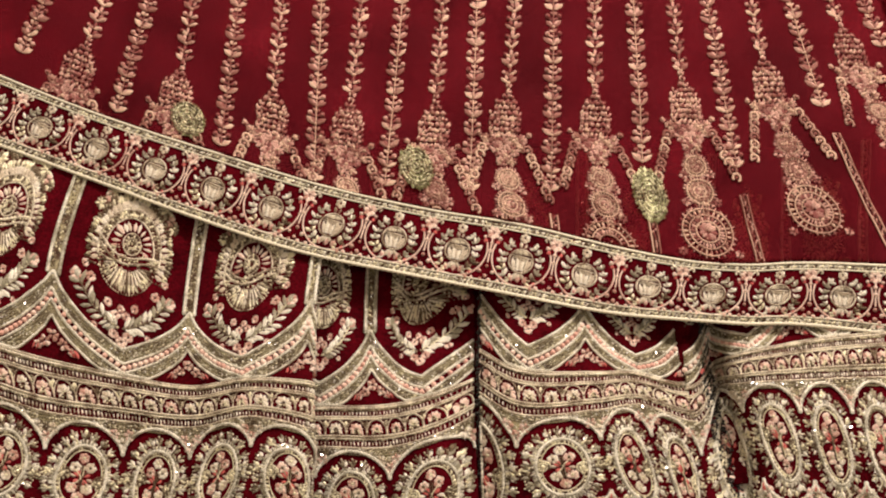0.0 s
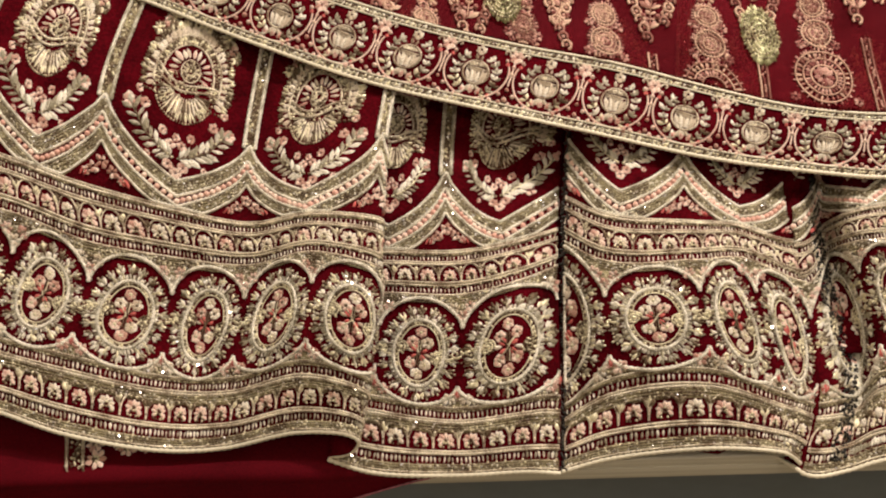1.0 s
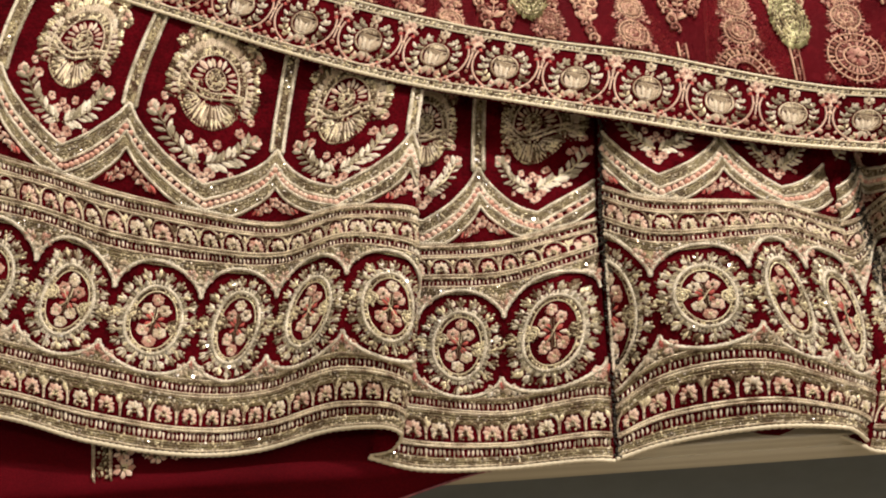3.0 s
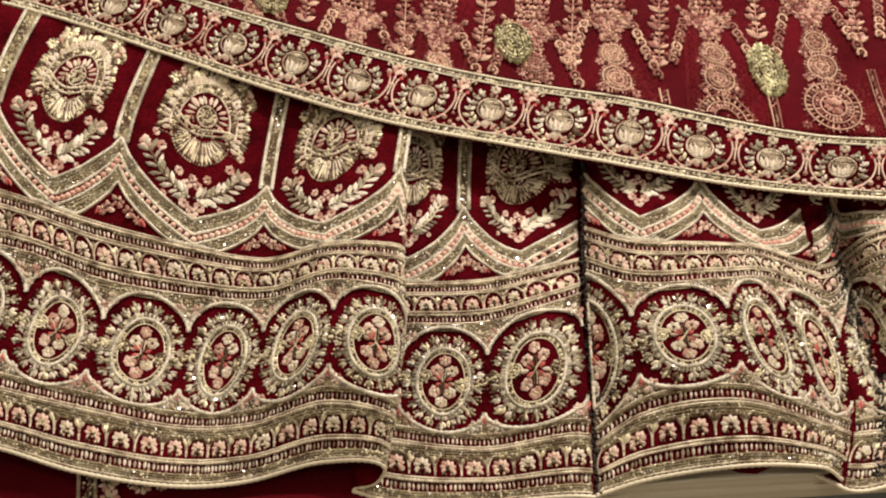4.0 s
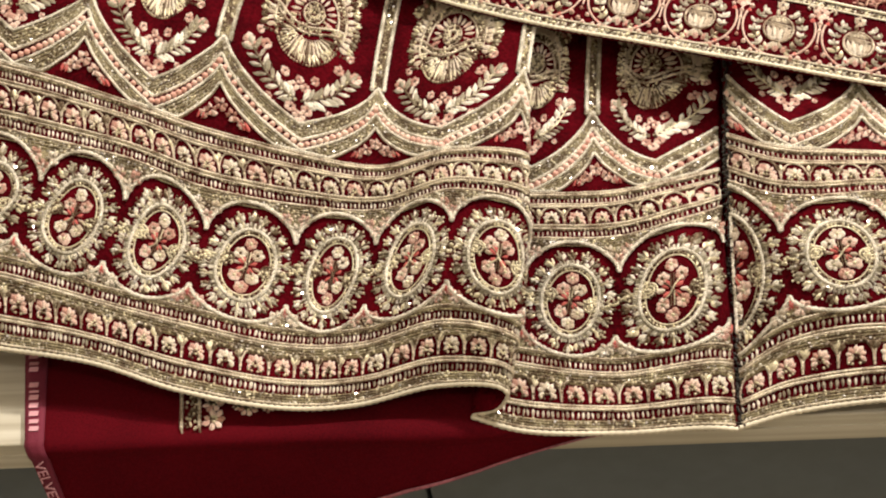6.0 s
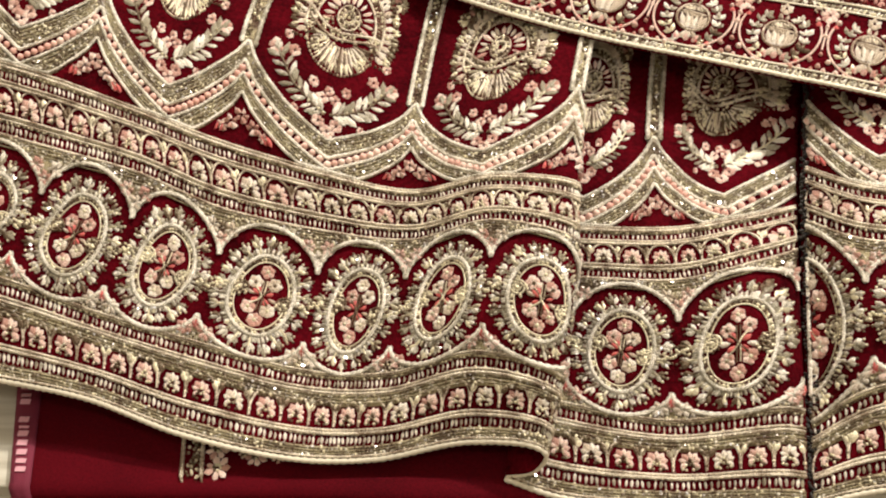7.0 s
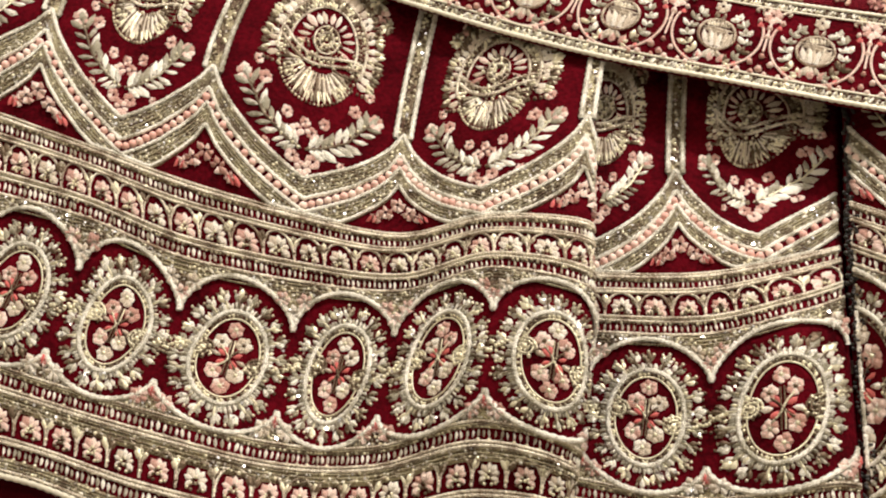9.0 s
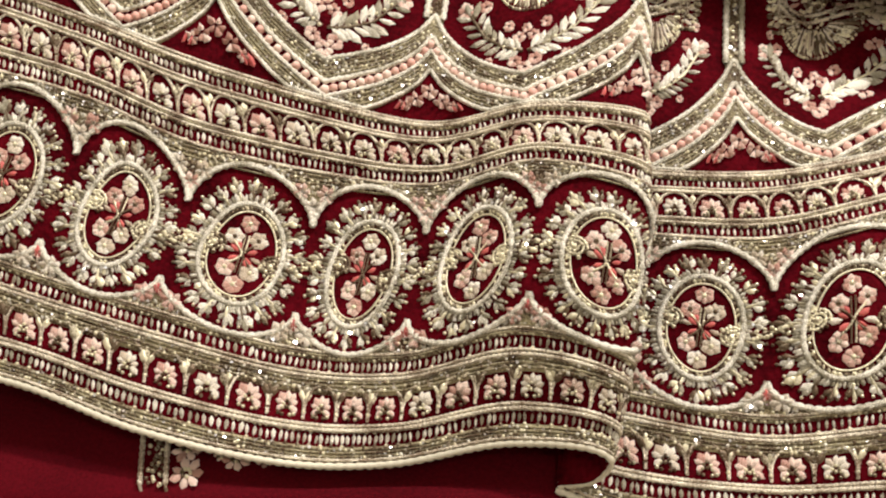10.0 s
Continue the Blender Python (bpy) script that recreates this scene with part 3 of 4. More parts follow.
def medallion(cloth, key, u0, u1, limits):
    """Oval medallion: a beaded ring pinched by two spirals, trefoil sprigs round it, two flower sprays inside."""
    uc, vc, w = (u0 + u1) / 2, 221.0, (u1 - u0)
    turn = rand.uniform(-0.06, 0.06)

    def put(x, y):
        return uc + w * (x + y * turn) * PX, vc + y

    ring = Stitch(cloth)
    a = np.linspace(0, 2 * math.pi, 70)
    ring.cord(*put(43 * np.cos(a), 61 * np.sin(a)), 0.0014)
    body = ring.build("medallion", PALE, panel_of[key], "oval pale gold medallion with trefoil fringe and peach flowers", limits)
    if body is None:
        return
    dots = Stitch(cloth)
    dots.cord(*put(35 * np.cos(a), 52 * np.sin(a)), 0.0005)
    for k in range(44):
        t = 2 * math.pi * (k + rand.uniform(-0.2, 0.2)) / 44
        dots.bead(*put(38.5 * math.cos(t), 56 * math.sin(t)), rand.uniform(0.0008, 0.0012))
        dots.petal(*put(36 * math.cos(t), 53 * math.sin(t)), *put(41 * math.cos(t + 0.08), 59 * math.sin(t + 0.08)), 0.6, 0.4)
    for sx in (-1, 1):
        cy = -7 * sx
        q = np.linspace(0, 4.6 * math.pi, 46)
        dots.cord(*put(sx * 32 + (12.5 - 0.68 * q) * np.cos(q), cy + (12.5 - 0.68 * q) * np.sin(q)), 0.0007)
        dots.bead(*put(sx * 32, cy), 0.0018)
        for k in range(34):
            t, r = rand.uniform(0, 6.28), rand.uniform(3, 13)
            dots.bead(*put(sx * 32 + r * math.cos(t), cy + r * math.sin(t)), rand.uniform(0.0008, 0.0012))
        for k in range(7):
            dots.bead(*put(sx * (51 + 3.4 * k), cy * 0.5 + rand.uniform(-4, 4)), rand.uniform(0.0011, 0.0015))
            dots.petal(*put(sx * (50 + 3 * k), 0), *put(sx * (56 + 3 * k), rand.uniform(-6, 6)), 0.5, 0.3)
    dots.build("bead_ring", ANTIQUE, body, "", limits)
    fringe, fringe2 = Stitch(cloth), Stitch(cloth)
    n = 22
    for k in range(n):
        t = 2 * math.pi * (k + 0.5 + rand.uniform(-0.1, 0.1)) / n
        c, d = math.cos(t), math.sin(t)
        if abs(d) < 0.1:
            continue
        # outward direction of the oval and the way along it
        nx, ny = c / 43, d / 61
        m = math.hypot(nx, ny)
        nx, ny = nx / m, ny / m
        bx, by = 44 * c, 62 * d
        grow = rand.uniform(0.9, 1.1)

        def at(out, along):
            return put(bx + nx * out * grow - ny * along, by + ny * out * grow + nx * along)

        fringe2.petal(*at(0, 0), *at(18, 0), 0.22, 0.2)
        for sd in (-1, 1):
            (fringe if rand.random() < 0.65 else fringe2).petal(*at(10, sd * 0.6), *at(20.5, sd * 7.0), 0.56, 0.26)
            fringe.petal(*at(-1, sd * 2.6), *at(10, sd * 3.4), 0.4, 0.26)
            (fringe if rand.random() < 0.7 else fringe2).petal(*at(-1, sd * 6.4), *at(9, sd * 8.0), 0.46, 0.26)
            fringe2.bead(*at(21.5, sd * 6.6), 0.0009)
        (fringe if rand.random() < 0.6 else fringe2).petal(*at(13, 0), *at(26, rand.uniform(-1, 1)), 0.5, 0.26)
        fringe2.bead(*at(26, 0), 0.0009)
    fringe.build("leaf_fringe", PALE, body, "", limits)
    fringe2.build("bead_fringe", ANTIQUE, body, "antique gold trefoil leaves", limits)
    blooms, creams, stems = Stitch(cloth), Stitch(cloth), Stitch(cloth)
    for sy in (-1, 1):
        for x, y, r in ((-13, 20, 11), (13, 20, 11), (0, 38, 11)):
            r *= min(1.0, 0.35 + 0.65 * w)
            flower(blooms if rand.random() < 0.55 else creams, *put(x, sy * y), r, 6, rand.random() * 6, 0.95)
            flower(creams, *put(x, sy * y), r * 0.6, 5, rand.random() * 6, 0.9)
            stems.bead(*put(x, sy * y), 0.0014)
        for x in (-2, 2):
            stems.cord(*put(x * np.ones(6), sy * np.linspace(2, 24, 6)), 0.0005)
        for x in (-12, 12):
            stems.cord(uc + w * x * PX * np.linspace(0, 1, 5), vc + sy * 14 * np.linspace(0, 1, 5) ** 0.7, 0.0006)
    for sx in (-1, 1):
        creams.petal(*put(sx * 9, -2 * sx), *put(sx * 22, -5 * sx), 0.45, 0.3)
    blooms.build("flower_spray", PEACH, body, "peach silk flowers", limits)
    creams.build("cream_spray", CREAM, body, "cream silk flowers", limits)
    stems.build("stem", ANTIQUE, body, "", limits)
    heart = Stitch(cloth)
    for x, y in ((-14, 7), (14, 7), (-13, -8), (13, -8), (-6, 11), (7, -11)):
        heart.petal(*put(x * 0.3, y * 0.3), *put(x, y * 1.3), 0.42, 0.22)
    heart.build("coral_leaf", CORAL, body, "coral red leaves", limits)


def hexagon_low(f):
    """Lower outline of a hexagonal panel, f from tip (0) to tip (1)."""
    f = np.asarray(f, float)
    f = np.minimum(f, 1 - f)
    return np.interp(f, (0, 0.06, 0.13, 0.25, 0.38, 0.5), (574, 552, 535, 511, 491, 475))


def sprig(s, path, leaf, n):
    """A leafy twig along two to four points, leaves on both sides."""
    p = np.array(path, float)
    t = np.linspace(0, 1, len(p))
    for k in range(n):
        q = (k + 0.6) / n
        u, v = np.interp(q, t, p[:, 0]), np.interp(q, t, p[:, 1])
        e = 0.05
        du, dv = (np.interp(q + e, t, p[:, 0]) - np.interp(q - e, t, p[:, 0])) / PX, np.interp(q + e, t, p[:, 1]) - np.interp(q - e, t, p[:, 1])
        m = math.hypot(du, dv) + 1e-9
        du, dv = du / m, dv / m
        for sd in (-1, 1):
            ang = math.radians(48) * sd
            x, y = du * math.cos(ang) - dv * math.sin(ang), du * math.sin(ang) + dv * math.cos(ang)
            s.petal(u, v, u + x * leaf * PX, v + y * leaf, 0.36, 0.2)
    u, v = p[-1]
    s.petal(u, v, u + du * leaf * 0.8 * PX, v + dv * leaf * 0.8, 0.5, 0.3)


def hex_motif(cloth, key, uc, limits, size=1.0):
    """Round flower with a crown, over two curved leaf sprays."""
    vc = 640 - 30 * (1 - size)

    def put(x, y):
        return uc + x * size * PX, vc + y * size

    core, tail = Stitch(cloth), Stitch(cloth)
    n = 46
    for k in range(n):
        t = 2 * math.pi * (k + rand.uniform(-0.15, 0.15)) / n
        c, d = math.cos(t), math.sin(t)
        if d > -0.45:
            core.petal(*put(56 * c, 58 * d), *put(71 * c, 74 * d), 0.56, 0.2)
    for k in range(29):
        t = math.pi * (1.06 + 0.88 * k / 28)
        reach = rand.uniform(0.93, 1.05)
        (core if k % 2 else tail).petal(*put(20 * math.cos(t), -20 + 10 * math.sin(t)), *put(45 * reach * math.cos(t), -15 + 49 * reach * math.sin(t)), 0.15, 0.1)
    body = core.build("rosette", CREAM, panel_of[key], "round cream and gold rosette with crown and leaf sprays", limits)
    if body is None:
        return
    rims, rose = Stitch(cloth), Stitch(cloth)
    tail.build("tail_feather", ANTIQUE, body, "", limits)
    a = np.linspace(-0.35, math.pi + 0.35, 44)
    rims.cord(*put(57 * np.cos(a), 59 * np.sin(a)), 0.0010)
    rims.cord(*put(44 * np.cos(a), 46 * np.sin(a)), 0.0008)
    wave = np.linspace(-1, 1, 34)
    body_line = 2 - 22 * (wave + 1) / 2 - 12 * np.sin((wave + 1) * 2.3)
    for shift in (0, 9):
        rims.cord(*put(54 * wave, body_line + shift - 4), 0.0011)
    for r in (9, 16):
        rims.cord(*put(2 + r * np.cos(a * 2), 9 + r * np.sin(a * 2)), 0.0006)
    rims.build("cord_rim", GOLD, body, "", limits)
    # loops at the rim's tips, the scaled ring, the neck and tail feathers of the bird
    for k in range(n):
        t = 2 * math.pi * (k + 0.5) / n
        c, d = math.cos(t), math.sin(t)
        for side in (-0.045, 0.045):
            if d > -0.45:
                rose.petal(*put(66 * math.cos(t + side), 69 * math.sin(t + side)), *put(81 * math.cos(t + side * 0.5), 84 * math.sin(t + side * 0.5)), 0.36, 0.3)
        rose.bead(*put(76 * c, 79 * d if d > -0.45 else -36), rand.uniform(0.0010, 0.0014))
    for ringr in (48, 53):
        for k in range(40):
            t = -0.35 + (math.pi + 0.7) * (k + 0.5 * (ringr == 48)) / 39
            rose.petal(*put((ringr - 3) * math.cos(t), (ringr - 1) * math.sin(t)), *put((ringr + 4) * math.cos(t), (ringr + 6) * math.sin(t)), 0.62, 0.35)
    for k in range(30):
        t = math.pi * (1.04 + 0.92 * k / 29)
        rose.petal(*put(32 * math.cos(t), -17 + 34 * math.sin(t)), *put(49 * math.cos(t), -15 + 53 * math.sin(t)), 0.2, 0.15)
        rose.bead(*put(50 * math.cos(t), -15 + 54 * math.sin(t)), 0.0009)
    for k in range(26):
        t = 2 * math.pi * k / 13
        rose.bead(*put(2 + (6 if k < 13 else 12) * math.cos(t), 9 + (6 if k < 13 else 12) * math.sin(t)), 0.0011)
    for k in range(330):
        t, r = rand.uniform(0, 6.28), 80 * math.sqrt(rand.random())
        x, y = r * math.cos(t), r * math.sin(t)
        if y > -50 and abs(x) < 74 + 0.7 * min(0, y) and not (24 < math.hypot(x, y - 6) < 40 and y > 2):
            rose.bead(*put(x, y), rand.uniform(0.0008, 0.0013))
    for k in range(40):
        x = rand.uniform(-46, 46)
        rose.bead(*put(x, float(np.interp(x / 54, wave, body_line)) + rand.uniform(-4, 8)), rand.uniform(0.0008, 0.0013))
    for x, y, r in ((-52, 74, 17), (52, 74, 17), (-27, 96, 19), (27, 96, 19), (0, 106, 18), (-72, 52, 11), (72, 52, 11), (-14, 126, 13), (14, 126, 13), (0, 142, 10), (-42, 116, 13), (42, 116, 13)):
        flower(rose, *put(x, y), r * size, 9, x, 0.5)
        flower(rose, *put(x, y), r * 0.6 * size, 7, x + 1, 0.6)
        rose.bead(*put(x, y), 0.0020)
    rose.build("bead_crown", ANTIQUE, body, "antique gold beaded crown", limits)
    inner, core2 = Stitch(cloth), Stitch(cloth)
    for k in range(13):
        t = -0.25 + (math.pi + 0.5) * k / 12
        (core2 if k % 3 else inner).petal(*put(2 + 21 * math.cos(t), 8 + 19 * math.sin(t)), *put(40 * math.cos(t), 6 + 36 * math.sin(t)), 0.34, 0.2)
    for x, y, r in ((-58, -58, 9), (58, -58, 9), (-72, -40, 7), (72, -34, 7), (-24, -88, 8), (24, -88, 8), (0, -94, 7), (-60, 66, 9), (64, 60, 9)):
        flower(inner, *put(x, y), r * size, 6, x, 0.9)
    core2.build("cream_petal", CREAM, body, "cream silk petals", limits)
    inner.build("peach_petal", PEACH, body, "peach silk petals", limits)
    leaves, veins = Stitch(cloth), Stitch(cloth)
    for sx in (-1, 1):
        way = (put(sx * 3, -128), put(sx * 26, -119), put(sx * 54, -100), put(sx * 78, -68))
        sprig(leaves, way, 22 * size, 9)
        veins.cord([q[0] for q in way], [q[1] for q in way], 0.0007)
        for k in range(10):
            f = k / 9
            veins.bead(*put(sx * (6 + 66 * f), -127 + 56 * f ** 1.5 + rand.uniform(-2, 2)), 0.0012)
    leaves.build("leaf_spray", PALE, body, "pale gold leaf sprays", limits)
    veins.build("leaf_vein", ANTIQUE, body, "", limits)
    foot = Stitch(cloth)
    for x, y, r in ((0, -153, 11), (-13, -141, 10), (13, -141, 10), (-9, -106, 9), (10, -105, 9), (-85, -62, 11), (85, -62, 11), (-48, -134, 6), (48, -134, 6)):
        flower(foot, *put(x, y), r * size, 6, y, 0.9)
    foot.build("foot_flower", PEACH, body, "peach silk flowers", limits)


LIMITS = {"A": (0.05, 7.12), "B": (-0.45, 2.17), "C": (-0.5, 2.48), "D": (-0.05, 3.95)}
TIPS = {"A": (-2.0, -0.25, 1.5, 3.25, 5.0, 6.75, 8.3), "B": (-0.75, 0.86, 2.48), "C": (-0.62, 0.95, 2.65, 4.2), "D": (-1.2, 0.5, 2.1, 3.75)}
OVALS = {"A": [(k, k + 1) for k in range(0, 7)], "B": [(0, 1), (1, 2.16)], "C": [(-1, 0), (0, 1), (1, 1.75), (1.75, 2.4)], "D": [(k, k + 1) for k in range(4)]}


def row_of_flowers(cloth, key, lim, v0, v1, arch_up, step, limits):
    """A row of small flowers, each under its own cord arch."""
    arches, hearts = Stitch(cloth), Stitch(cloth)
    mid_v, tall = (v0 + v1) / 2, (v1 - v0)
    n = max(1, round((lim[1] - lim[0]) / step))
    step = (lim[1] - lim[0]) / n
    for k in range(n):
        u = lim[0] + (k + 0.5) * step
        t = np.linspace(0, math.pi, 14)
        hw = step * 0.5
        if arch_up:
            arches.cord(u - hw * np.cos(t), v0 + 4 + (tall - 6) * np.sin(t) ** 0.7, 0.00075)
        else:
            arches.cord(u - hw * np.cos(t), v0 + 2 + (tall - 3) * np.sin(t) ** 0.8, 0.0007)
        y = mid_v - 4 + rand.uniform(-1, 1)
        bloom = Stitch(cloth)
        big = rand.uniform(0.9, 1.08)
        for a in np.linspace(-0.55, math.pi + 0.55, 7):
            bloom.petal(u + 3 * PX * math.cos(a), y + 2 * math.sin(a), u + 14 * big * PX * math.cos(a), y + 16 * big * math.sin(a), 0.58, 0.28)
        bloom.build("silk_flower", rand.choice((PEACH, PEACH, CREAM)), panel_of[key], "", limits)
        for x, dy in ((0, 3), (-3.5, -1), (3.5, -1), (0, -4), (-5, -5), (5, -5)):
            hearts.bead(u + x * PX, y + dy, 0.0010)
        for x in (-9, -4.5, 4.5, 9):
            hearts.bead(u + x * PX, v0 + 6 + abs(x) * 0.3, 0.0010)
        hearts.bead(u + hw, v0 + 12, 0.0012)
        hearts.petal(u + hw, v0 + tall * 0.62, u + hw, v1 - 3, 0.6, 0.25)
        for sd in (-1, 1):
            hearts.petal(u + hw, v0 + tall * 0.5, u + hw + sd * 7 * PX, v1 - 7, 0.5, 0.3)
    arches.build("arch_edging", GOLD, panel_of[key], "", limits, "stuff")
    hearts.build("bead_edging", ANTIQUE, panel_of[key], "", limits, "stuff")


def ladder(cloth, key, lim, v0, v1, limits):
    """Two bead lines joined by short upright stitches over velvet."""
    bars, rail = Stitch(cloth), Stitch(cloth)
    n = int((lim[1] - lim[0]) / (7.2 * PX))
    for k in range(n):
        u = lim[0] + (k + 0.5) * 7.2 * PX
        bars.petal(u, v0, u + rand.uniform(-1, 1) * PX, v1, 0.36, 0.25)
        if k % 2:
            rail.bead(u, v0 - 1.5, 0.0010)
    m = int((lim[1] - lim[0]) / (5.5 * PX))
    for k in range(m):
        rail.bead(lim[0] + (k + rand.uniform(0.2, 0.8)) * 5.5 * PX, v1 + 3 + rand.uniform(-1, 1), 0.00095)
    bars.build("ladder_stitching", PALE, panel_of[key], "", limits, "stuff")
    rail.build("bead_line", ANTIQUE, panel_of[key], "", limits, "stuff")


for key, cloth, u0, u1, nu in PANELS:
    lim = LIMITS[key]
    panel = panel_of[key]
    span = lambda v: (np.linspace(lim[0], lim[1], 240), np.full(240, float(v)))
    # hem piping
    pipe = Stitch(cloth, 0.0)
    pipe.cord(np.linspace(u0 + 0.001, u1 - 0.001, 260), np.full(260, 1.0), 0.0017, True)
    pipe.build("hem_piping", PIPING, panel, "cream gold rolled hem piping")
    # raised zari ground
    tips = TIPS[key]

    def outline(u, tips=tips):
        u = np.asarray(u, float)
        out = np.full(u.shape, 474.0)
        for a, b in zip(tips[:-1], tips[1:]):
            sel = (u >= a) & (u <= b)
            out[sel] = hexagon_low((u[sel] - a) / (b - a))
        return out

    ovals = OVALS[key]

    def oval_edge(u, base, deep, ovals=ovals):
        u = np.asarray(u, float)
        out = np.full(u.shape, float(base))
        for a, b in ovals:
            sel = (u >= a) & (u <= b)
            out[sel] = base + scallop((u[sel] - a) / (b - a), deep)
        return out

    fine = int((lim[1] - lim[0]) * 40)
    cloth.sheet("zari_ground", *lim, 6, 22, fine, 3, FILL, panel, "", 0.0008, 0.0012)
    cloth.sheet("zari_ground", *lim, 40, 46, fine, 3, FILL, panel, "", 0.0008, 0.0012)
    cloth.sheet("zari_ground", *lim, 80, 106, fine, 3, FILL, panel, "", 0.0006, 0.0012)
    cloth.sheet("zari_ground", *lim, 120, 167, fine, 6, FILL, panel, "", 0.0005, 0.0012, upper=lambda u: oval_edge(u, 167, -40) - 2)
    cloth.sheet("zari_ground", *lim, 267, 334, fine, 6, FILL, panel, "", 0.0005, 0.0012, lower=lambda u: np.minimum(oval_edge(u, 267, 58) + 2, 333))
    cloth.sheet("zari_ground", *lim, 350, 360, fine, 3, FILL, panel, "", 0.0006, 0.0012)
    cloth.sheet("zari_ground", *lim, 394, 402, fine, 3, FILL, panel, "", 0.0006, 0.0012)
    cloth.sheet("zari_ground", *lim, 414, 424, fine, 3, FILL, panel, "", 0.0006, 0.0012)
    cloth.sheet("zari_ground", *lim, 424, 430, fine, 5, FILL, panel, "", 0.0005, 0.0012, lower=lambda u: np.maximum(422, outline(u) - 76), upper=lambda u: np.maximum(424, outline(u) - 46))
    cloth.sheet("zari_ground", *lim, 440, 470, fine, 4, FILL, panel, "", 0.0007, 0.0012, lower=lambda u: outline(u) - 28, upper=lambda u: outline(u) - 3)

    for v, r in ((7, 0.0008), (40, 0.0011), (45, 0.0009), (99, 0.0010), (104, 0.0008), (128, 0.0008), (333, 0.0009), (352, 0.0007), (358, 0.0009), (396, 0.0009), (401, 0.0007), (419, 0.0011), (424, 0.0008)):
        cords = Stitch(cloth, 0.001)
        cords.cord(*span(v), r)
        cords.build("cord_line", GOLD, panel, "", lim)
    for v, r in ((11, 0.0006), (15, 0.0007), (19, 0.0006), (85, 0.0006), (90, 0.0007), (95, 0.0006), (124, 0.0007), (318, 0.0006), (323, 0.0007), (328, 0.0006), (355, 0.0006), (398, 0.0006)):
        lines = Stitch(cloth, 0.0009)
        lines.cord(*span(v), r)
        lines.build("chain_stitch_line", OLIVE, panel, "", lim)
    uu = np.linspace(lim[0], lim[1], fine * 3)
    for off in (-8, -13, -18, -23, -54, -60, -66):
        lines = Stitch(cloth, 0.0008)
        lines.cord(uu, np.maximum(outline(uu) + off, 425), 0.0007)
        lines.build("chain_stitch_line", OLIVE, panel, "", lim)
    for off, r in ((-2, 0.0013), (-29, 0.0013), (-47, 0.0012), (-73, 0.0011)):
        line = outline(uu) + off
        if off < -40:
            line = np.maximum(line, 427)
        cords = Stitch(cloth, 0.001)
        cords.cord(uu, line, r)
        cords.build("arch_cord", PALE, panel, "", lim)
    for a, b in ovals:
        t = np.linspace(a, b, 70)
        for base, deep in ((167, -40), (267, 58)):
            edges = Stitch(cloth, 0.0012)
            edges.cord(t, oval_edge(t, base, deep), 0.0015)
            edges.build("scallop_cord", PALE, panel, "pale gold scalloped cord", lim)

    # dense beadwork on the zari ground and the hexagons' outline
    grains, brights, glints = Stitch(cloth, 0.0009), Stitch(cloth, 0.0009), Stitch(cloth, 0.0009)

    def strew(v_low, v_high, rows, gap):
        n = int((lim[1] - lim[0]) / (gap * PX))
        for i in range(rows):
            q = (i + 0.5) / rows
            for k in range(n):
                u = lim[0] + (k + rand.uniform(0.15, 0.85)) * gap * PX
                lo, hi = (float(f(np.array([u]))[0]) if callable(f) else f for f in (v_low, v_high))
                if hi - lo < 3:
                    continue
                v = lo + (hi - lo) * (q + rand.uniform(-0.25, 0.25) / rows)
                roll = rand.random()
                pick = grains if roll < 0.6 else brights
                if roll < 0.2:
                    glints.disc(u, v, rand.uniform(0.0004, 0.0009))
                elif roll < 0.45 or roll > 0.9:
                    pick.bead(u, v, rand.uniform(0.0008, 0.0013))
                else:
                    x, y = rand.uniform(-1, 1), rand.uniform(-0.8, 0.8)
                    pick.petal(u - 3 * x * PX, v - 3 * y, u + 3 * x * PX, v + 3 * y, 0.6, 0.5)

    strew(8, 21, 3, 5)
    strew(82, 98, 3, 5.5)
    strew(130, lambda u: oval_edge(u, 167, -40) - 4, 6, 5)
    strew(lambda u: oval_edge(u, 267, 58) + 4, 331, 7, 5)
    strew(lambda u: np.maximum(429, outline(u) - 70), lambda u: np.maximum(430, outline(u) - 50), 4, 5)
    strew(lambda u: outline(u) - 27, lambda u: outline(u) - 4, 5, 4.6)
    grains.build("bead_ground", ANTIQUE, panel, "", lim, "stuff")
    brights.build("seed_stitching", PALE, panel, "", lim, "stuff")

    # pink drops that follow the hexagons
    pink = Stitch(cloth, 0.0006)
    dist, last = 0.0, None
    for u in np.arange(lim[0], lim[1], 0.004):
        v = float(outline(np.array([u]))[0]) - 38
        if last is None or math.hypot((u - last[0]) / PX, v - last[1]) > 12:
            pink.bead(u, v, rand.uniform(0.0024, 0.0028))
            last = (u, v)
    pink.build("pink_drop_line", PINK, panel, "line of salmon pink bead drops", lim, "stuff")

    row_of_flowers(cloth, key, lim, 46, 92, True, 42 * PX, lim)
    row_of_flowers(cloth, key, lim, 357, 396, False, 40 * PX, lim)
    ladder(cloth, key, lim, 24, 36, lim)
    ladder(cloth, key, lim, 108, 119, lim)
    ladder(cloth, key, lim, 337, 347, lim)
    ladder(cloth, key, lim, 404, 413, lim)

    # little sprays between the medallions and under the tips
    spray, cream, red = Stitch(cloth, 0.0024), Stitch(cloth, 0.0026), Stitch(cloth, 0.002)
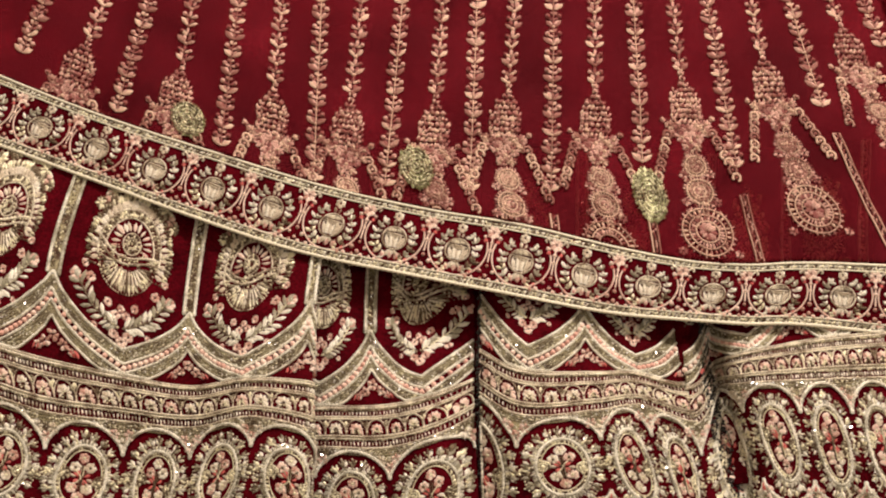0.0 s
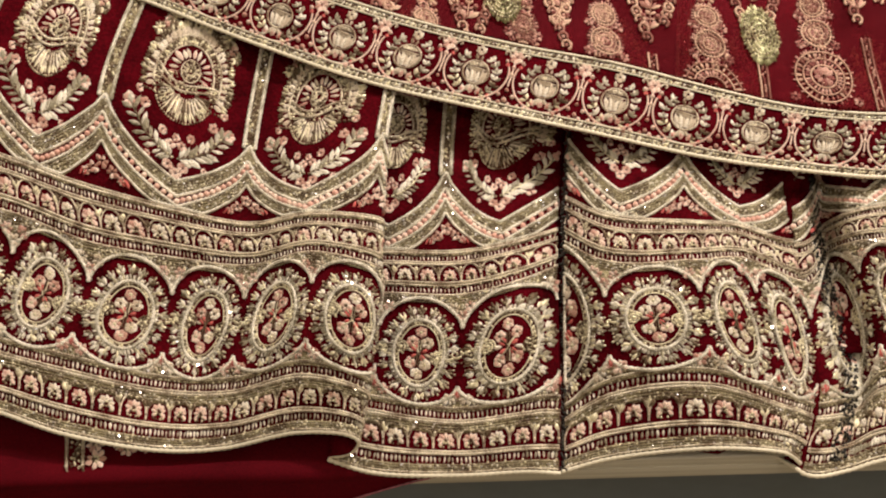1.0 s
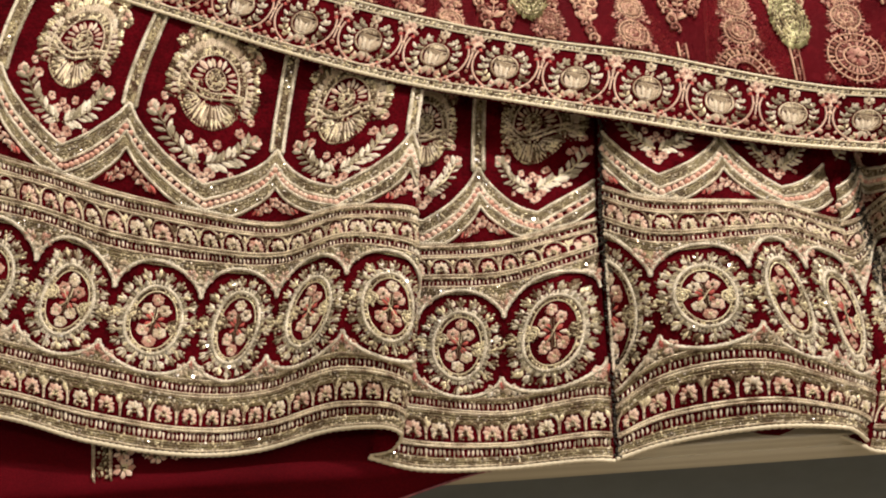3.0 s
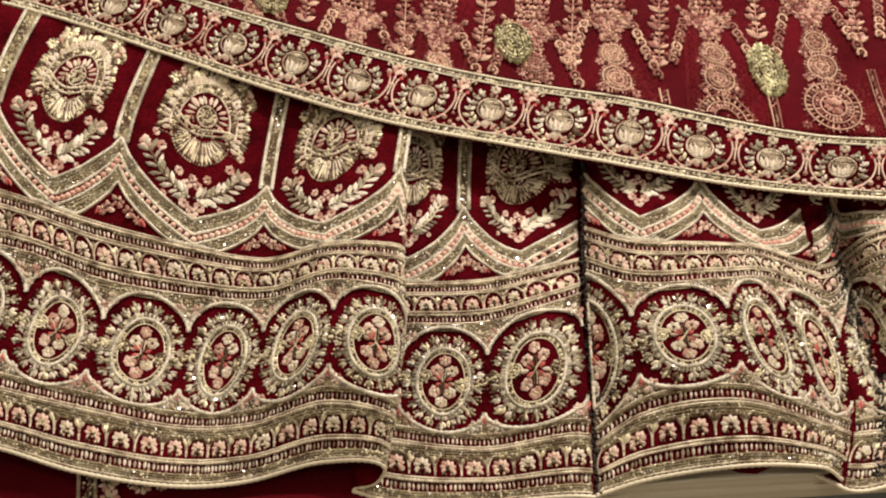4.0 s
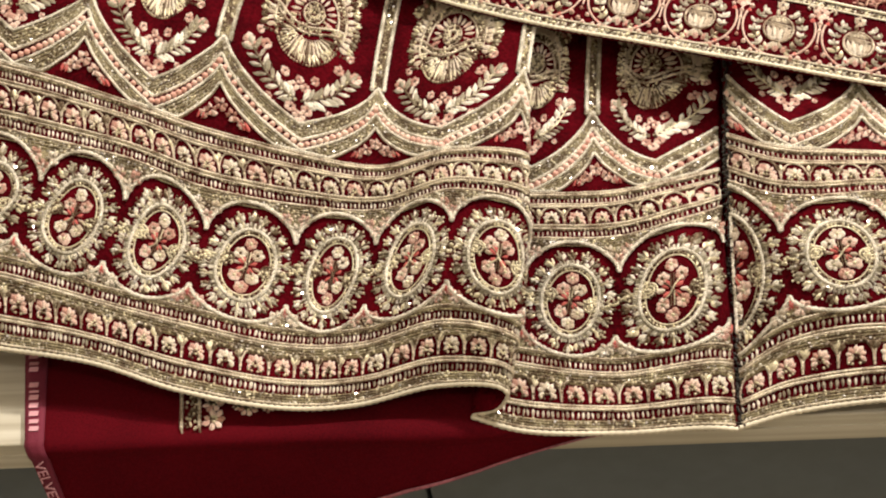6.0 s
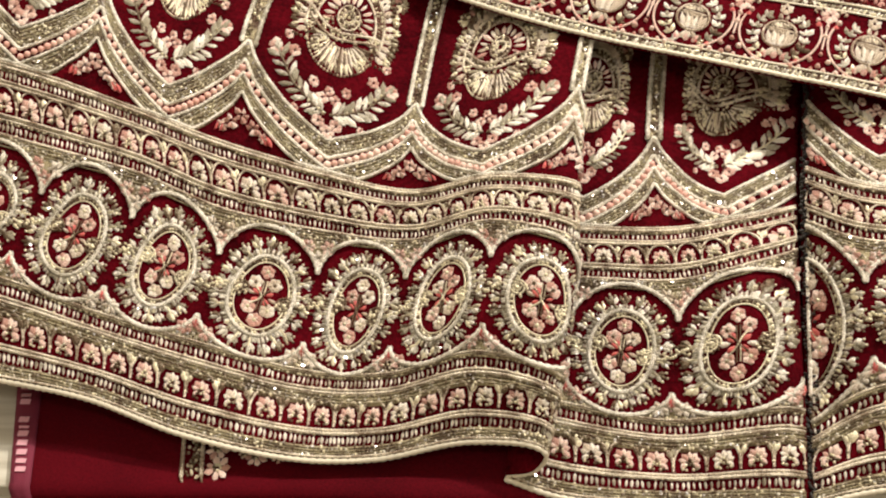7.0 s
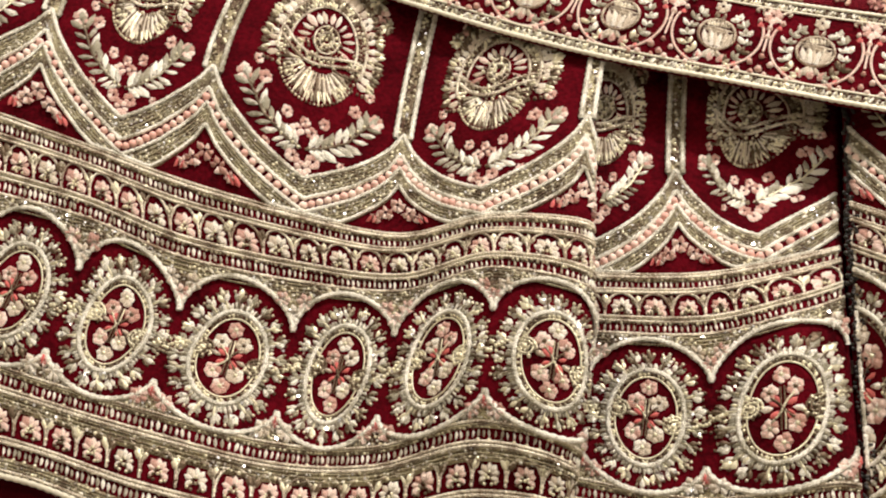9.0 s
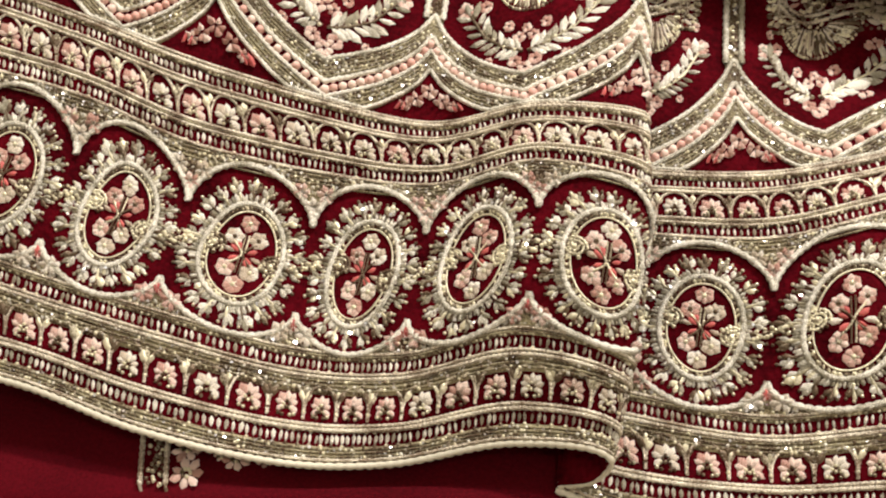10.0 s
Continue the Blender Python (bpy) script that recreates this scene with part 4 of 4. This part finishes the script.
    for a in sorted({o[0] for o in ovals} | {o[1] for o in ovals}):
        for x, y, r in ((-15, 306, 11.5), (15, 306, 11.5), (0, 290, 11.5), (-15, 143, 12), (15, 143, 12), (0, 152, 8)):
            flower(spray if rand.random() < 0.6 else cream, a + x * PX, y, r, 6, rand.random() * 6, 0.85)
            flower(cream, a + x * PX, y, r * 0.45, 5, rand.random() * 6, 0.9)
        for x, y in ((0, 158), (-5, 152), (5, 152)):
            red.petal(a, 146, a + x * PX, y + 4, 0.5, 0.3)
    for tip in tips:
        for x, y, r in ((0, 468, 12), (-17, 455, 11), (17, 455, 11), (-30, 446, 8), (30, 446, 8)):
            flower(spray, tip + x * PX, y, r, 5, x, 0.8)
        for x in (-44, -36, 36, 44):
            red.petal(tip + x * PX, 436, tip + x * 0.84 * PX, 449, 0.34, 0.22)
    spray.build("flower_spray", PEACH, panel, "peach silk flower sprays", lim)
    cream.build("cream_spray", CREAM, panel, "cream silk flower sprays", lim)
    red.build("coral_leaf", CORAL, panel, "coral red leaves", lim)

    # upright bars between the hexagons
    for tip in tips:
        if not lim[0] - 0.1 < tip < lim[1] + 0.1:
            continue
        side = Stitch(cloth, 0.001)
        vv = np.linspace(566, 823, 60)
        for x in (-11, 11):
            side.cord(np.full(60, tip + x * PX), vv, 0.0016)
        bar = side.build("bar", PALE, panel, "upright pale gold bar", lim)
        if bar is None:
            continue
        cloth.sheet("bar_ground", max(lim[0], tip - 11 * PX), min(lim[1], tip + 11 * PX), 560, 823, 4, 40, FILL, bar, "", 0.0007, 0.0012)
        studs = Stitch(cloth, 0.0008)
        for v in np.arange(562, 823, 2.4):
            studs.bead(tip + rand.uniform(-6.5, 6.5) * PX, v, rand.uniform(0.0009, 0.0014))
            if rand.random() < 0.25:
                glints.disc(tip + rand.uniform(-6, 6) * PX, v, 0.0009)
        studs.build("stud_band", ANTIQUE, bar, "", lim)
    for a, b in zip(tips[:-1], tips[1:]):
        hex_motif(cloth, key, (a + b) / 2, lim, 1.0 if key == "A" else 0.84)
    for a, b in ovals:
        medallion(cloth, key, a, b, lim)
        for k in range(30):
            t = rand.uniform(0, 6.28)
            glints.disc((a + b) / 2 + rand.uniform(44, 64) * PX * math.cos(t) * (b - a), 221 + rand.uniform(58, 82) * math.sin(t), 0.0009)
    glints.build("sequin_scatter", SEQUIN, panel, "tiny clear gold sequins", lim, "stuff")

# dark beaded seam between two panels; the black beads also imitate its shadowed gap
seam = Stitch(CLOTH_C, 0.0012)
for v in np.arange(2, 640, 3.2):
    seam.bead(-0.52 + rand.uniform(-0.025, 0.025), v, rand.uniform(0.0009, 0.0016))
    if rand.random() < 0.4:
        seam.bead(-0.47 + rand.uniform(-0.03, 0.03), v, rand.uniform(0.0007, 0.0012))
seam.build("shade_beading", BLACK, lehenga, "dark beaded side seam with its gap's shade made of beads")
# dark beads strewn along the pleat's valley, also standing in for its deep shadow
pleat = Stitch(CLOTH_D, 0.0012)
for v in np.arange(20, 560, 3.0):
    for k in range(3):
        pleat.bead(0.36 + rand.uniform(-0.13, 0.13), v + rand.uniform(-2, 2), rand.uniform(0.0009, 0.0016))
pleat.build("shade_beading", BLACK, lehenga, "dark beads and bead-made shade in a deep pleat")

# ---------------------------------------------------------------- border of the scarf
BX = 1 / 118.0
ULIM = (0.1, ROUND_U[-1] - 0.1)
line = np.linspace(0.02, ROUND_U[-1] - 0.02, 500)
for v, r in ((2.5, 0.0016), (17, 0.0008), (116, 0.0008), (129, 0.0012)):
    trim = Stitch(BORDER, 0.0008)
    for i in range(4):
        seg = line[i * 125: (i + 1) * 125 + 1]
        trim.cord(seg, np.full(len(seg), float(v)), r)
    trim.build("edge_cord", PIPING, dupatta, "cream gold edge cord")
for v0, v1 in ((6, 15), (118, 126)):
    braid, shade = Stitch(BORDER, 0.0009), Stitch(BORDER, 0.0007)
    for k in range(int(ROUND_U[-1] / (4.2 * BX))):
        u = (k + rand.uniform(-0.15, 0.15)) * 4.2 * BX
        (braid if k % 3 else shade).petal(u, v0 + rand.uniform(-1, 1), u + 5 * BX, v1 + rand.uniform(-1, 1), 0.42, 0.25)
    braid.build("edge_braid", PALE, dupatta, "pale gold slanted braid", ULIM, "stuff")
    shade.build("edge_braid", ANTIQUE, dupatta, "antique gold slanted braid", ULIM, "stuff")
edge_beads = Stitch(BORDER, 0.001)
for v in (6, 11.5, 120.5):
    for k in range(int(ROUND_U[-1] / (6 * BX))):
        edge_beads.bead((k + rand.random()) * 6 * BX, v + rand.uniform(-1, 1), rand.uniform(0.0008, 0.0012))
edge_beads.build("edge_beading", ANTIQUE, dupatta, "", ULIM, "stuff")
CENTRES = int(ROUND_U[-1] - PHASE) + 1


def bflower(s, u, v, r, n=5, turn=0.0, wide=0.75):
    for k in range(n):
        a = turn + 2 * math.pi * k / n
        c, d = math.cos(a), math.sin(a)
        s.petal(u + c * r * 0.15 * BX, v + d * r * 0.15, u + c * r * BX, v + d * r, wide, 0.3)


for k in range(CENTRES):
    uc, vc = PHASE + k, 66
    ring = Stitch(BORDER, 0.0006)
    t = np.linspace(math.radians(160), math.radians(380), 40)
    ring.cord(uc + 54 * BX * np.cos(t), vc + 2 + 51 * np.sin(t), 0.0008)
    roundel = ring.build("roundel", PEACH, dupatta, "round vase motif within a cord ring")
    lean = rand.uniform(-0.08, 0.08)

    def on(x, y):
        return uc + (x + lean * y) * BX, vc + y

    vase = Stitch(BORDER, 0.0010)
    for q in np.linspace(-1, 1, 9):
        vase.petal(*on(q * 9, -22), *on(q * 18, 2), 0.26, 0.12)
    for y in (3, 6):
        vase.petal(*on(-20, y), *on(20, y), 0.12, 0.1)
    for x in (-7, 0, 7):
        vase.petal(*on(x * 0.3, -24), *on(x * 1.6, -37), 0.5, 0.3)
    bflower(vase, *on(0, 40), 10, 6, math.pi / 2, 0.85)
    vase.build("vase", CREAM, roundel, "cream stitched vase with a flower finial")
    rim = Stitch(BORDER, 0.0014)
    a = np.linspace(0, 2 * math.pi, 34)
    rim.cord(*on(22 * np.cos(a), -4 + 21 * np.sin(a)), 0.0009)
    for x in np.linspace(-14, 14, 8):
        rim.petal(*on(x, 7), *on(x * 0.7, 17), 0.4, 0.25)
    for x in (-6, 6):
        rim.petal(*on(x * 0.4, 20), *on(x, 30), 0.5, 0.3)
        rim.cord(*on(np.linspace(x * 1.2, x * 1.6, 5), np.linspace(-16, 2, 5)), 0.0006)
    for sx in (-1, 1):
        q = np.linspace(0, 5.0, 20)
        rim.cord(uc + sx * (41 + (6 - q) * np.cos(q)) * BX, vc + 42 + (6 - q) * np.sin(q), 0.0008)
    rim.build("vase_rim", GOLD, roundel)
    wreath, wreath2 = Stitch(BORDER, 0.0008), Stitch(BORDER, 0.0008)
    for sx in (-1, 1):
        for i, deg in enumerate((-68, -48, -29, -10, 9, 28, 46)):
            qa = math.radians(deg)
            x, y = 35 * math.cos(qa), -4 + 38 * math.sin(qa)
            fx, fy = -math.sin(qa), math.cos(qa)
            s = wreath2 if i < 3 and (k + i + sx) % 3 else wreath
            for side, far in ((-0.85, 12), (0.0, 11), (0.85, 12)):
                far *= rand.uniform(0.85, 1.15)
                c, d = math.cos(side), math.sin(side)
                s.petal(*on(sx * x, y), *on(sx * (x + far * (fx * c - fy * d)), y + far * (fx * d + fy * c)), 0.5, 0.3)
    wreath.build("wreath", PALE, roundel, "pale gold leaf wreath")
    wreath2.build("wreath_leaf", ANTIQUE, roundel)
    drops = Stitch(BORDER, 0.0008)
    bflower(drops, uc + 0.5, vc + 40, 14, 7, 0.3, 0.75)
    bflower(drops, uc + 0.5, vc + 40, 8, 5, 0.9, 0.8)
    drops.cord(np.full(6, uc + 0.5), np.linspace(vc - 16, vc + 30, 6), 0.0007)
    for x, y in ((0, -40), (-12, -32), (12, -32), (-24, -46), (24, -46), (0, -22), (-8, -46), (8, -46), (0, 6), (-34, -48), (34, -48), (0, 20), (-14, 30), (14, 30)):
        drops.bead(uc + 0.5 + x * BX, vc + y, rand.uniform(0.0014, 0.0023))
    for x in (-10, 0, 10):
        drops.petal(uc + x * BX, vc - 42, uc + x * 1.6 * BX, vc - 30, 0.6, 0.3)
    drops.build("peach_filling", PEACH, roundel, "peach silk drops")
    pinks = Stitch(BORDER, 0.0008)
    for x, y in ((-14, -38), (14, -38), (30, -40), (-30, -40), (48, 22), (-48, 22)):
        pinks.petal(uc + x * BX, vc + y - 3, uc + x * BX, vc + y + 4, 0.8, 0.3)
    pinks.build("coral_filling", CORAL, roundel)

# ---------------------------------------------------------------- net field: garlands seen through the net, olive buttis on top
NX = 1 / 80.0
UNDERNET = Cloth(NET_U, (0, 250, 500), [[(p[0], p[1], p[2] + 0.0006) for p in row] for row in (UPP, HALF, FAR)], 0.0020, 80.0)


UPP_A, UPP_B = [p[0] for p in UPP], [p[1] for p in UPP]
FAR_B = [p[1] for p in FAR]


# each garland: place along the border, height of its foot or tier, lean; slender ones and bells take turns
GARLANDS = ((-8.1, 70, 3.1), (-6.75, 44, 2.9), (-5.56, 18, 2.3), (-4.11, 64, 1.4), (-2.87, 16, 1.1), (-1.62, 83, 1.0), (-0.53, 6, 0.8),
            (0.32, 99, 1.9), (1.27, 29, 2.1), (2.56, 118, 2.2), (3.41, 44, 2.1), (4.45, 149, 3.1), (5.5, 66, 2.4), (6.85, 168, 2.6),
            (7.99, 136, 2.0), (9.34, 197, 1.2), (10.38, 131, 0.6), (11.68, 220, 0.4), (12.97, 210, -1.3), (14.12, 261, -2.1), (15.0, 290, -2.3))
for i, (ug, vg, lean) in enumerate(GARLANDS):
    gar, gold = Stitch(UNDERNET, 0.0002, 4), Stitch(UNDERNET, 0.0003, 4)
    a = float(np.interp(ug, NET_U, UPP_A))
    grow = 0.2125 / (np.interp(a, UPP_A, FAR_B) - np.interp(a, UPP_A, UPP_B))
    sway = -1.3 * max(0.0, ug - 9.4)

    def spot(x, y):
        dv = np.asarray(y, float) * grow
        return ug + np.asarray(x, float) * NX + np.where(dv > 0, lean, sway) * 0.001 * dv, vg + dv

    def bloom_at(s, x, y, r, n=5, turn=0.0, wide=0.75):
        for k in range(n):
            t = turn + 2 * math.pi * k / n
            s.petal(*spot(x + 0.15 * r * math.cos(t), y + 0.15 * r * math.sin(t)), *spot(x + r * math.cos(t), y + r * math.sin(t)), wide, 0.3)

    top = (540 - vg) / grow
    if i % 2 == 0:
        # slender garland: leaf pairs and bud pairs in turn on a thin stem
        gold.cord(*spot(np.zeros(40), np.linspace(0, top, 40)), 0.0005)
        for y in np.arange(2, top, 40):
            for sx in (-1, 1):
                wob = rand.uniform(-2, 2)
                gold.petal(*spot(0, y), *spot(sx * 20, y + 15 + wob), 0.38, 0.15)
                gar.petal(*spot(sx * 2, y + 5), *spot(sx * 11, y + 16), 0.5, 0.18)
                gar.bead(*spot(sx * 13, y + 25 + wob), rand.uniform(0.0021, 0.0027))
                gar.petal(*spot(0, y + 19), *spot(sx * 12, y + 22), 0.45, 0.18)
                gold.petal(*spot(0, y + 29), *spot(sx * 8, y + 36), 0.6, 0.2)
            gar.petal(*spot(0, y + 6), *spot(0, y + 17), 0.4, 0.2)
            gold.bead(*spot(0, y + 2), 0.0014)
        # narrow bar where the curls of two crowns meet
        joint = -36 / grow
        if ug > 4:
            for x in (-7, 7):
                gold.cord(*spot(np.full(24, x), np.linspace(joint, -vg / grow, 24)), 0.0009)
            for y in np.arange(-vg / grow, joint, 5):
                gar.bead(*spot(rand.uniform(-4, 4), y), 0.0012)
    else:
        # tapering drop of buds on a leafy stem, over a crowned column with curls to both sides
        for row_i in range(10):
            q = row_i / 9
            half = 34 * math.sin(math.pi * min(1.0, 0.34 + 0.66 * q)) ** 1.3 + 2
            y = 4 + q * 108
            count = max(1, int(half / 5.2))
            for k in range(count):
                x = (k - (count - 1) / 2) * 11 + rand.uniform(-1.5, 1.5)
                edge = k in (0, count - 1)
                (gar if edge or rand.random() < 0.6 else gold).bead(*spot(x, y + rand.uniform(-3, 3) - abs(x) * 0.15), rand.uniform(0.0015, 0.0022))
                gold.petal(*spot(x - 4, y - 4), *spot(x + rand.uniform(-5, 5), y + 7), 0.5, 0.3)
                gar.petal(*spot(x + 3, y - 5), *spot(x + 6, y + 4), 0.5, 0.3)
        for y in np.arange(118, top, 40):
            for sx in (-1, 1):
                gold.petal(*spot(0, y), *spot(sx * 18, y + 14), 0.4, 0.18)
                gar.bead(*spot(sx * 12, y + 26), rand.uniform(0.0016, 0.0022))
                gar.petal(*spot(sx * 2, y + 8), *spot(sx * 8, y + 20), 0.55, 0.25)
                gold.petal(*spot(0, y + 20), *spot(sx * 12, y + 26), 0.5, 0.25)
            gold.bead(*spot(0, y), 0.0020)
            gar.petal(*spot(0, y + 22), *spot(0, y + 38), 0.42, 0.25)
        for x, y, r in ((0, -14, 17), (-20, -8, 13), (20, -8, 13), (-38, -4, 12), (38, -4, 12), (-16, -30, 14), (16, -30, 14), (-52, 8, 7), (52, 8, 7), (0, -40, 14), (-34, -22, 10), (34, -22, 10), (-10, -52, 11), (10, -52, 11)):
            bloom_at(gar if (x + y) % 3 else gold, x, y, r, 8, x, 0.55)
            gold.bead(*spot(x, y), 0.0019)
        for sx in (-1, 1):
            for q in range(7):
                f = (q + 0.5) / 7
                cx, cy = sx * (44 + 38 * f), -18 - 108 * f
                t = np.linspace(-0.6, 4.4, 14)
                flip = 1 if q % 2 else -1
                gold.cord(*spot(cx + 8 * np.cos(t) * flip, cy + 8.5 * np.sin(t)), 0.0012)
                gar.bead(*spot(cx, cy), 0.0017)
        t40 = np.linspace(0, 2 * math.pi, 40)
        for k in range(150):
            y = rand.uniform(-205, -40)
            x = rand.uniform(-1, 1) * (16 + 0.12 * (-40 - y))
            if k % 3:
                gar.petal(*spot(x, y), *spot(x + rand.uniform(-7, 7), y + rand.uniform(-8, 8)), 0.5, 0.25)
            else:
                gold.bead(*spot(x, y), rand.uniform(0.0010, 0.0016))
        for cy, r in ((-92, 21), (-146, 26), (-232, 50)):
            for q in (1.0, 0.72, 0.45):
                gold.cord(*spot(r * q * np.cos(t40), cy + r * q * np.sin(t40)), 0.0007)
            for k in range(28):
                t = 2 * math.pi * k / 28
                c, d = math.cos(t), math.sin(t)
                gar.petal(*spot(r * 0.45 * c, cy + r * 0.45 * d), *spot(r * 0.7 * c, cy + r * 0.7 * d), 0.4, 0.25)
                gold.petal(*spot(r * 0.75 * c, cy + r * 0.75 * d), *spot(r * 0.98 * c, cy + r * 0.98 * d), 0.4, 0.25)
                gar.petal(*spot(r * c, cy + r * d), *spot((r + 8) * c, cy + (r + 8) * d), 0.45, 0.25)
            bloom_at(gar, 0, cy, r * 0.42, 9, cy, 0.6)
            for k in range(18):
                t, q = rand.uniform(0, 6.28), rand.uniform(0.05, 0.95) * r
                gold.bead(*spot(q * math.cos(t), cy + q * math.sin(t)), rand.uniform(0.0009, 0.0014))
            for sx in (-1, 1):
                bloom_at(gar, sx * (r + 6), cy - r * 0.9, 10, 6, cy, 0.65)
    g = gar.build("garland", DUSTY, dupatta, "dusty rose and gold embroidered garland", (NET_U[0], NET_U[-1]))
    if g:
        gold.build("garland_cord", ROSE_GOLD, g, "", (NET_U[0], NET_U[-1]))

for u, v in ((-3.71, 57), (2.11, 76), (8.04, 89)):
    # looped threads piled up in an oval
    s = Stitch(SCARF, 0.002)
    g = Stitch(SCARF, 0.003)
    for ringr, count in ((29, 64), (24, 54), (18, 44), (12, 30), (6, 16)):
        for k in range(count):
            t = 2 * math.pi * k / count + ringr
            c, d = math.cos(t), math.sin(t)
            grow = ringr + rand.uniform(2, 6)
            s.petal(u + (ringr - 6) * 1.1 * NX * c, v + (ringr - 6) * 1.25 * d, u + grow * 1.1 * NX * c, v + grow * 1.25 * d, 0.3, 0.35)
            g.bead(u + (ringr - 2) * 1.1 * NX * c, v + (ringr - 2) * 1.25 * d, rand.uniform(0.0008, 0.0014))
    butti = s.build("butti", BUTTI, dupatta, "oval tufted olive gold butti")
    g.build("butti_beading", ANTIQUE, butti)

# ---------------------------------------------------------------- embroidered corner and print on the velvet length
class Flat:
    """The counter-top plane just above the velvet; u and v in millimetres."""

    unit = 1.0

    def frame_at(self, u, v):
        u, v = np.asarray(u, float), np.asarray(v, float)
        z = np.where(v < -70, 0.0035 - (-70 - v) * 0.0004, 0.0062)
        return np.stack([u / 1000, v / 1000, z], -1), np.broadcast_to(np.array([0.0, 0.0, 1.0]), (len(np.atleast_1d(u)), 3)).copy()


flat = Flat()
WIDE = (-9999, 9999)
bar = Stitch(flat, 0.0004)
for x in (-262, -250):
    bar.cord(np.linspace(x, x + 6, 20), np.linspace(-30, -74, 20), 0.0013)
corner = bar.build("corner_bar", GOLD, velvet, "cut gold embroidered bar", WIDE)
studs = Stitch(flat, 0.0004)
for k in range(60):
    q = k / 60
    studs.bead(-256 + 6 * q + rand.uniform(-4, 4), -30 - 44 * q, rand.uniform(0.0009, 0.0014))
studs.build("stud_band", ANTIQUE, corner, "", WIDE)
for x, y, r in ((-238, -50, 8), (-236, -63, 8.5), (-214, -55, 7), (-206, -52, 4), (-221, -53, 4), (-200, -55, 5)):
    bl = Stitch(flat, 0.0006)
    for k in range(7):
        t = 2 * math.pi * k / 7 + x
        bl.petal(x + 1.5 * math.cos(t), y + 1.5 * math.sin(t), x + r * math.cos(t), y + r * math.sin(t), 0.6, 0.25)
    fl = bl.build("silk_flower", PEACH, velvet, "small peach silk flower", WIDE)
    hb = Stitch(flat, 0.001)
    for k in range(6):
        hb.bead(x + 2 * math.cos(k), y + 2 * math.sin(k), 0.0011)
    hb.build("flower_heart", ANTIQUE, fl, "", WIDE)

# woven print on the selvage: one word that can be read, the rest as plain bars
tape = next(o for o in velvet.children if o.name.startswith("selvage_tape"))
word = bpy.data.curves.new("printed_word", "FONT")
word.body, word.size, word.extrude = "VELVET", 0.0100, 0.0002
word.align_x, word.align_y = "LEFT", "CENTER"
word.materials.append(PRINT)
text = new("printed_word", word)
down = Vector((0.2, -0.49, -0.84)).normalized()
up = (Vector((1, 0, 0)) - down * down.x).normalized()
out = down.cross(up)
axes = Matrix((down, up, out)).transposed().to_4x4()
text.parent = tape
text.matrix_world = Matrix.Translation((-0.3535, -0.0850, -0.0030)) @ axes
for k, (start, length) in enumerate(((-0.004, 0.005), (-0.011, 0.003), (-0.015, 0.005), (-0.028, 0.005), (-0.0345, 0.0022), (-0.038, 0.005), (-0.0445, 0.005), (-0.051, 0.005), (-0.0575, 0.004), (-0.063, 0.0045))):
    x = -0.3552 - 0.23 * (start - EDGE)
    part("printed_bar", box(x - 0.0032, x + 0.0032, start - length * 0.75, start, 0.0062, 0.0066), PRINT, tape)
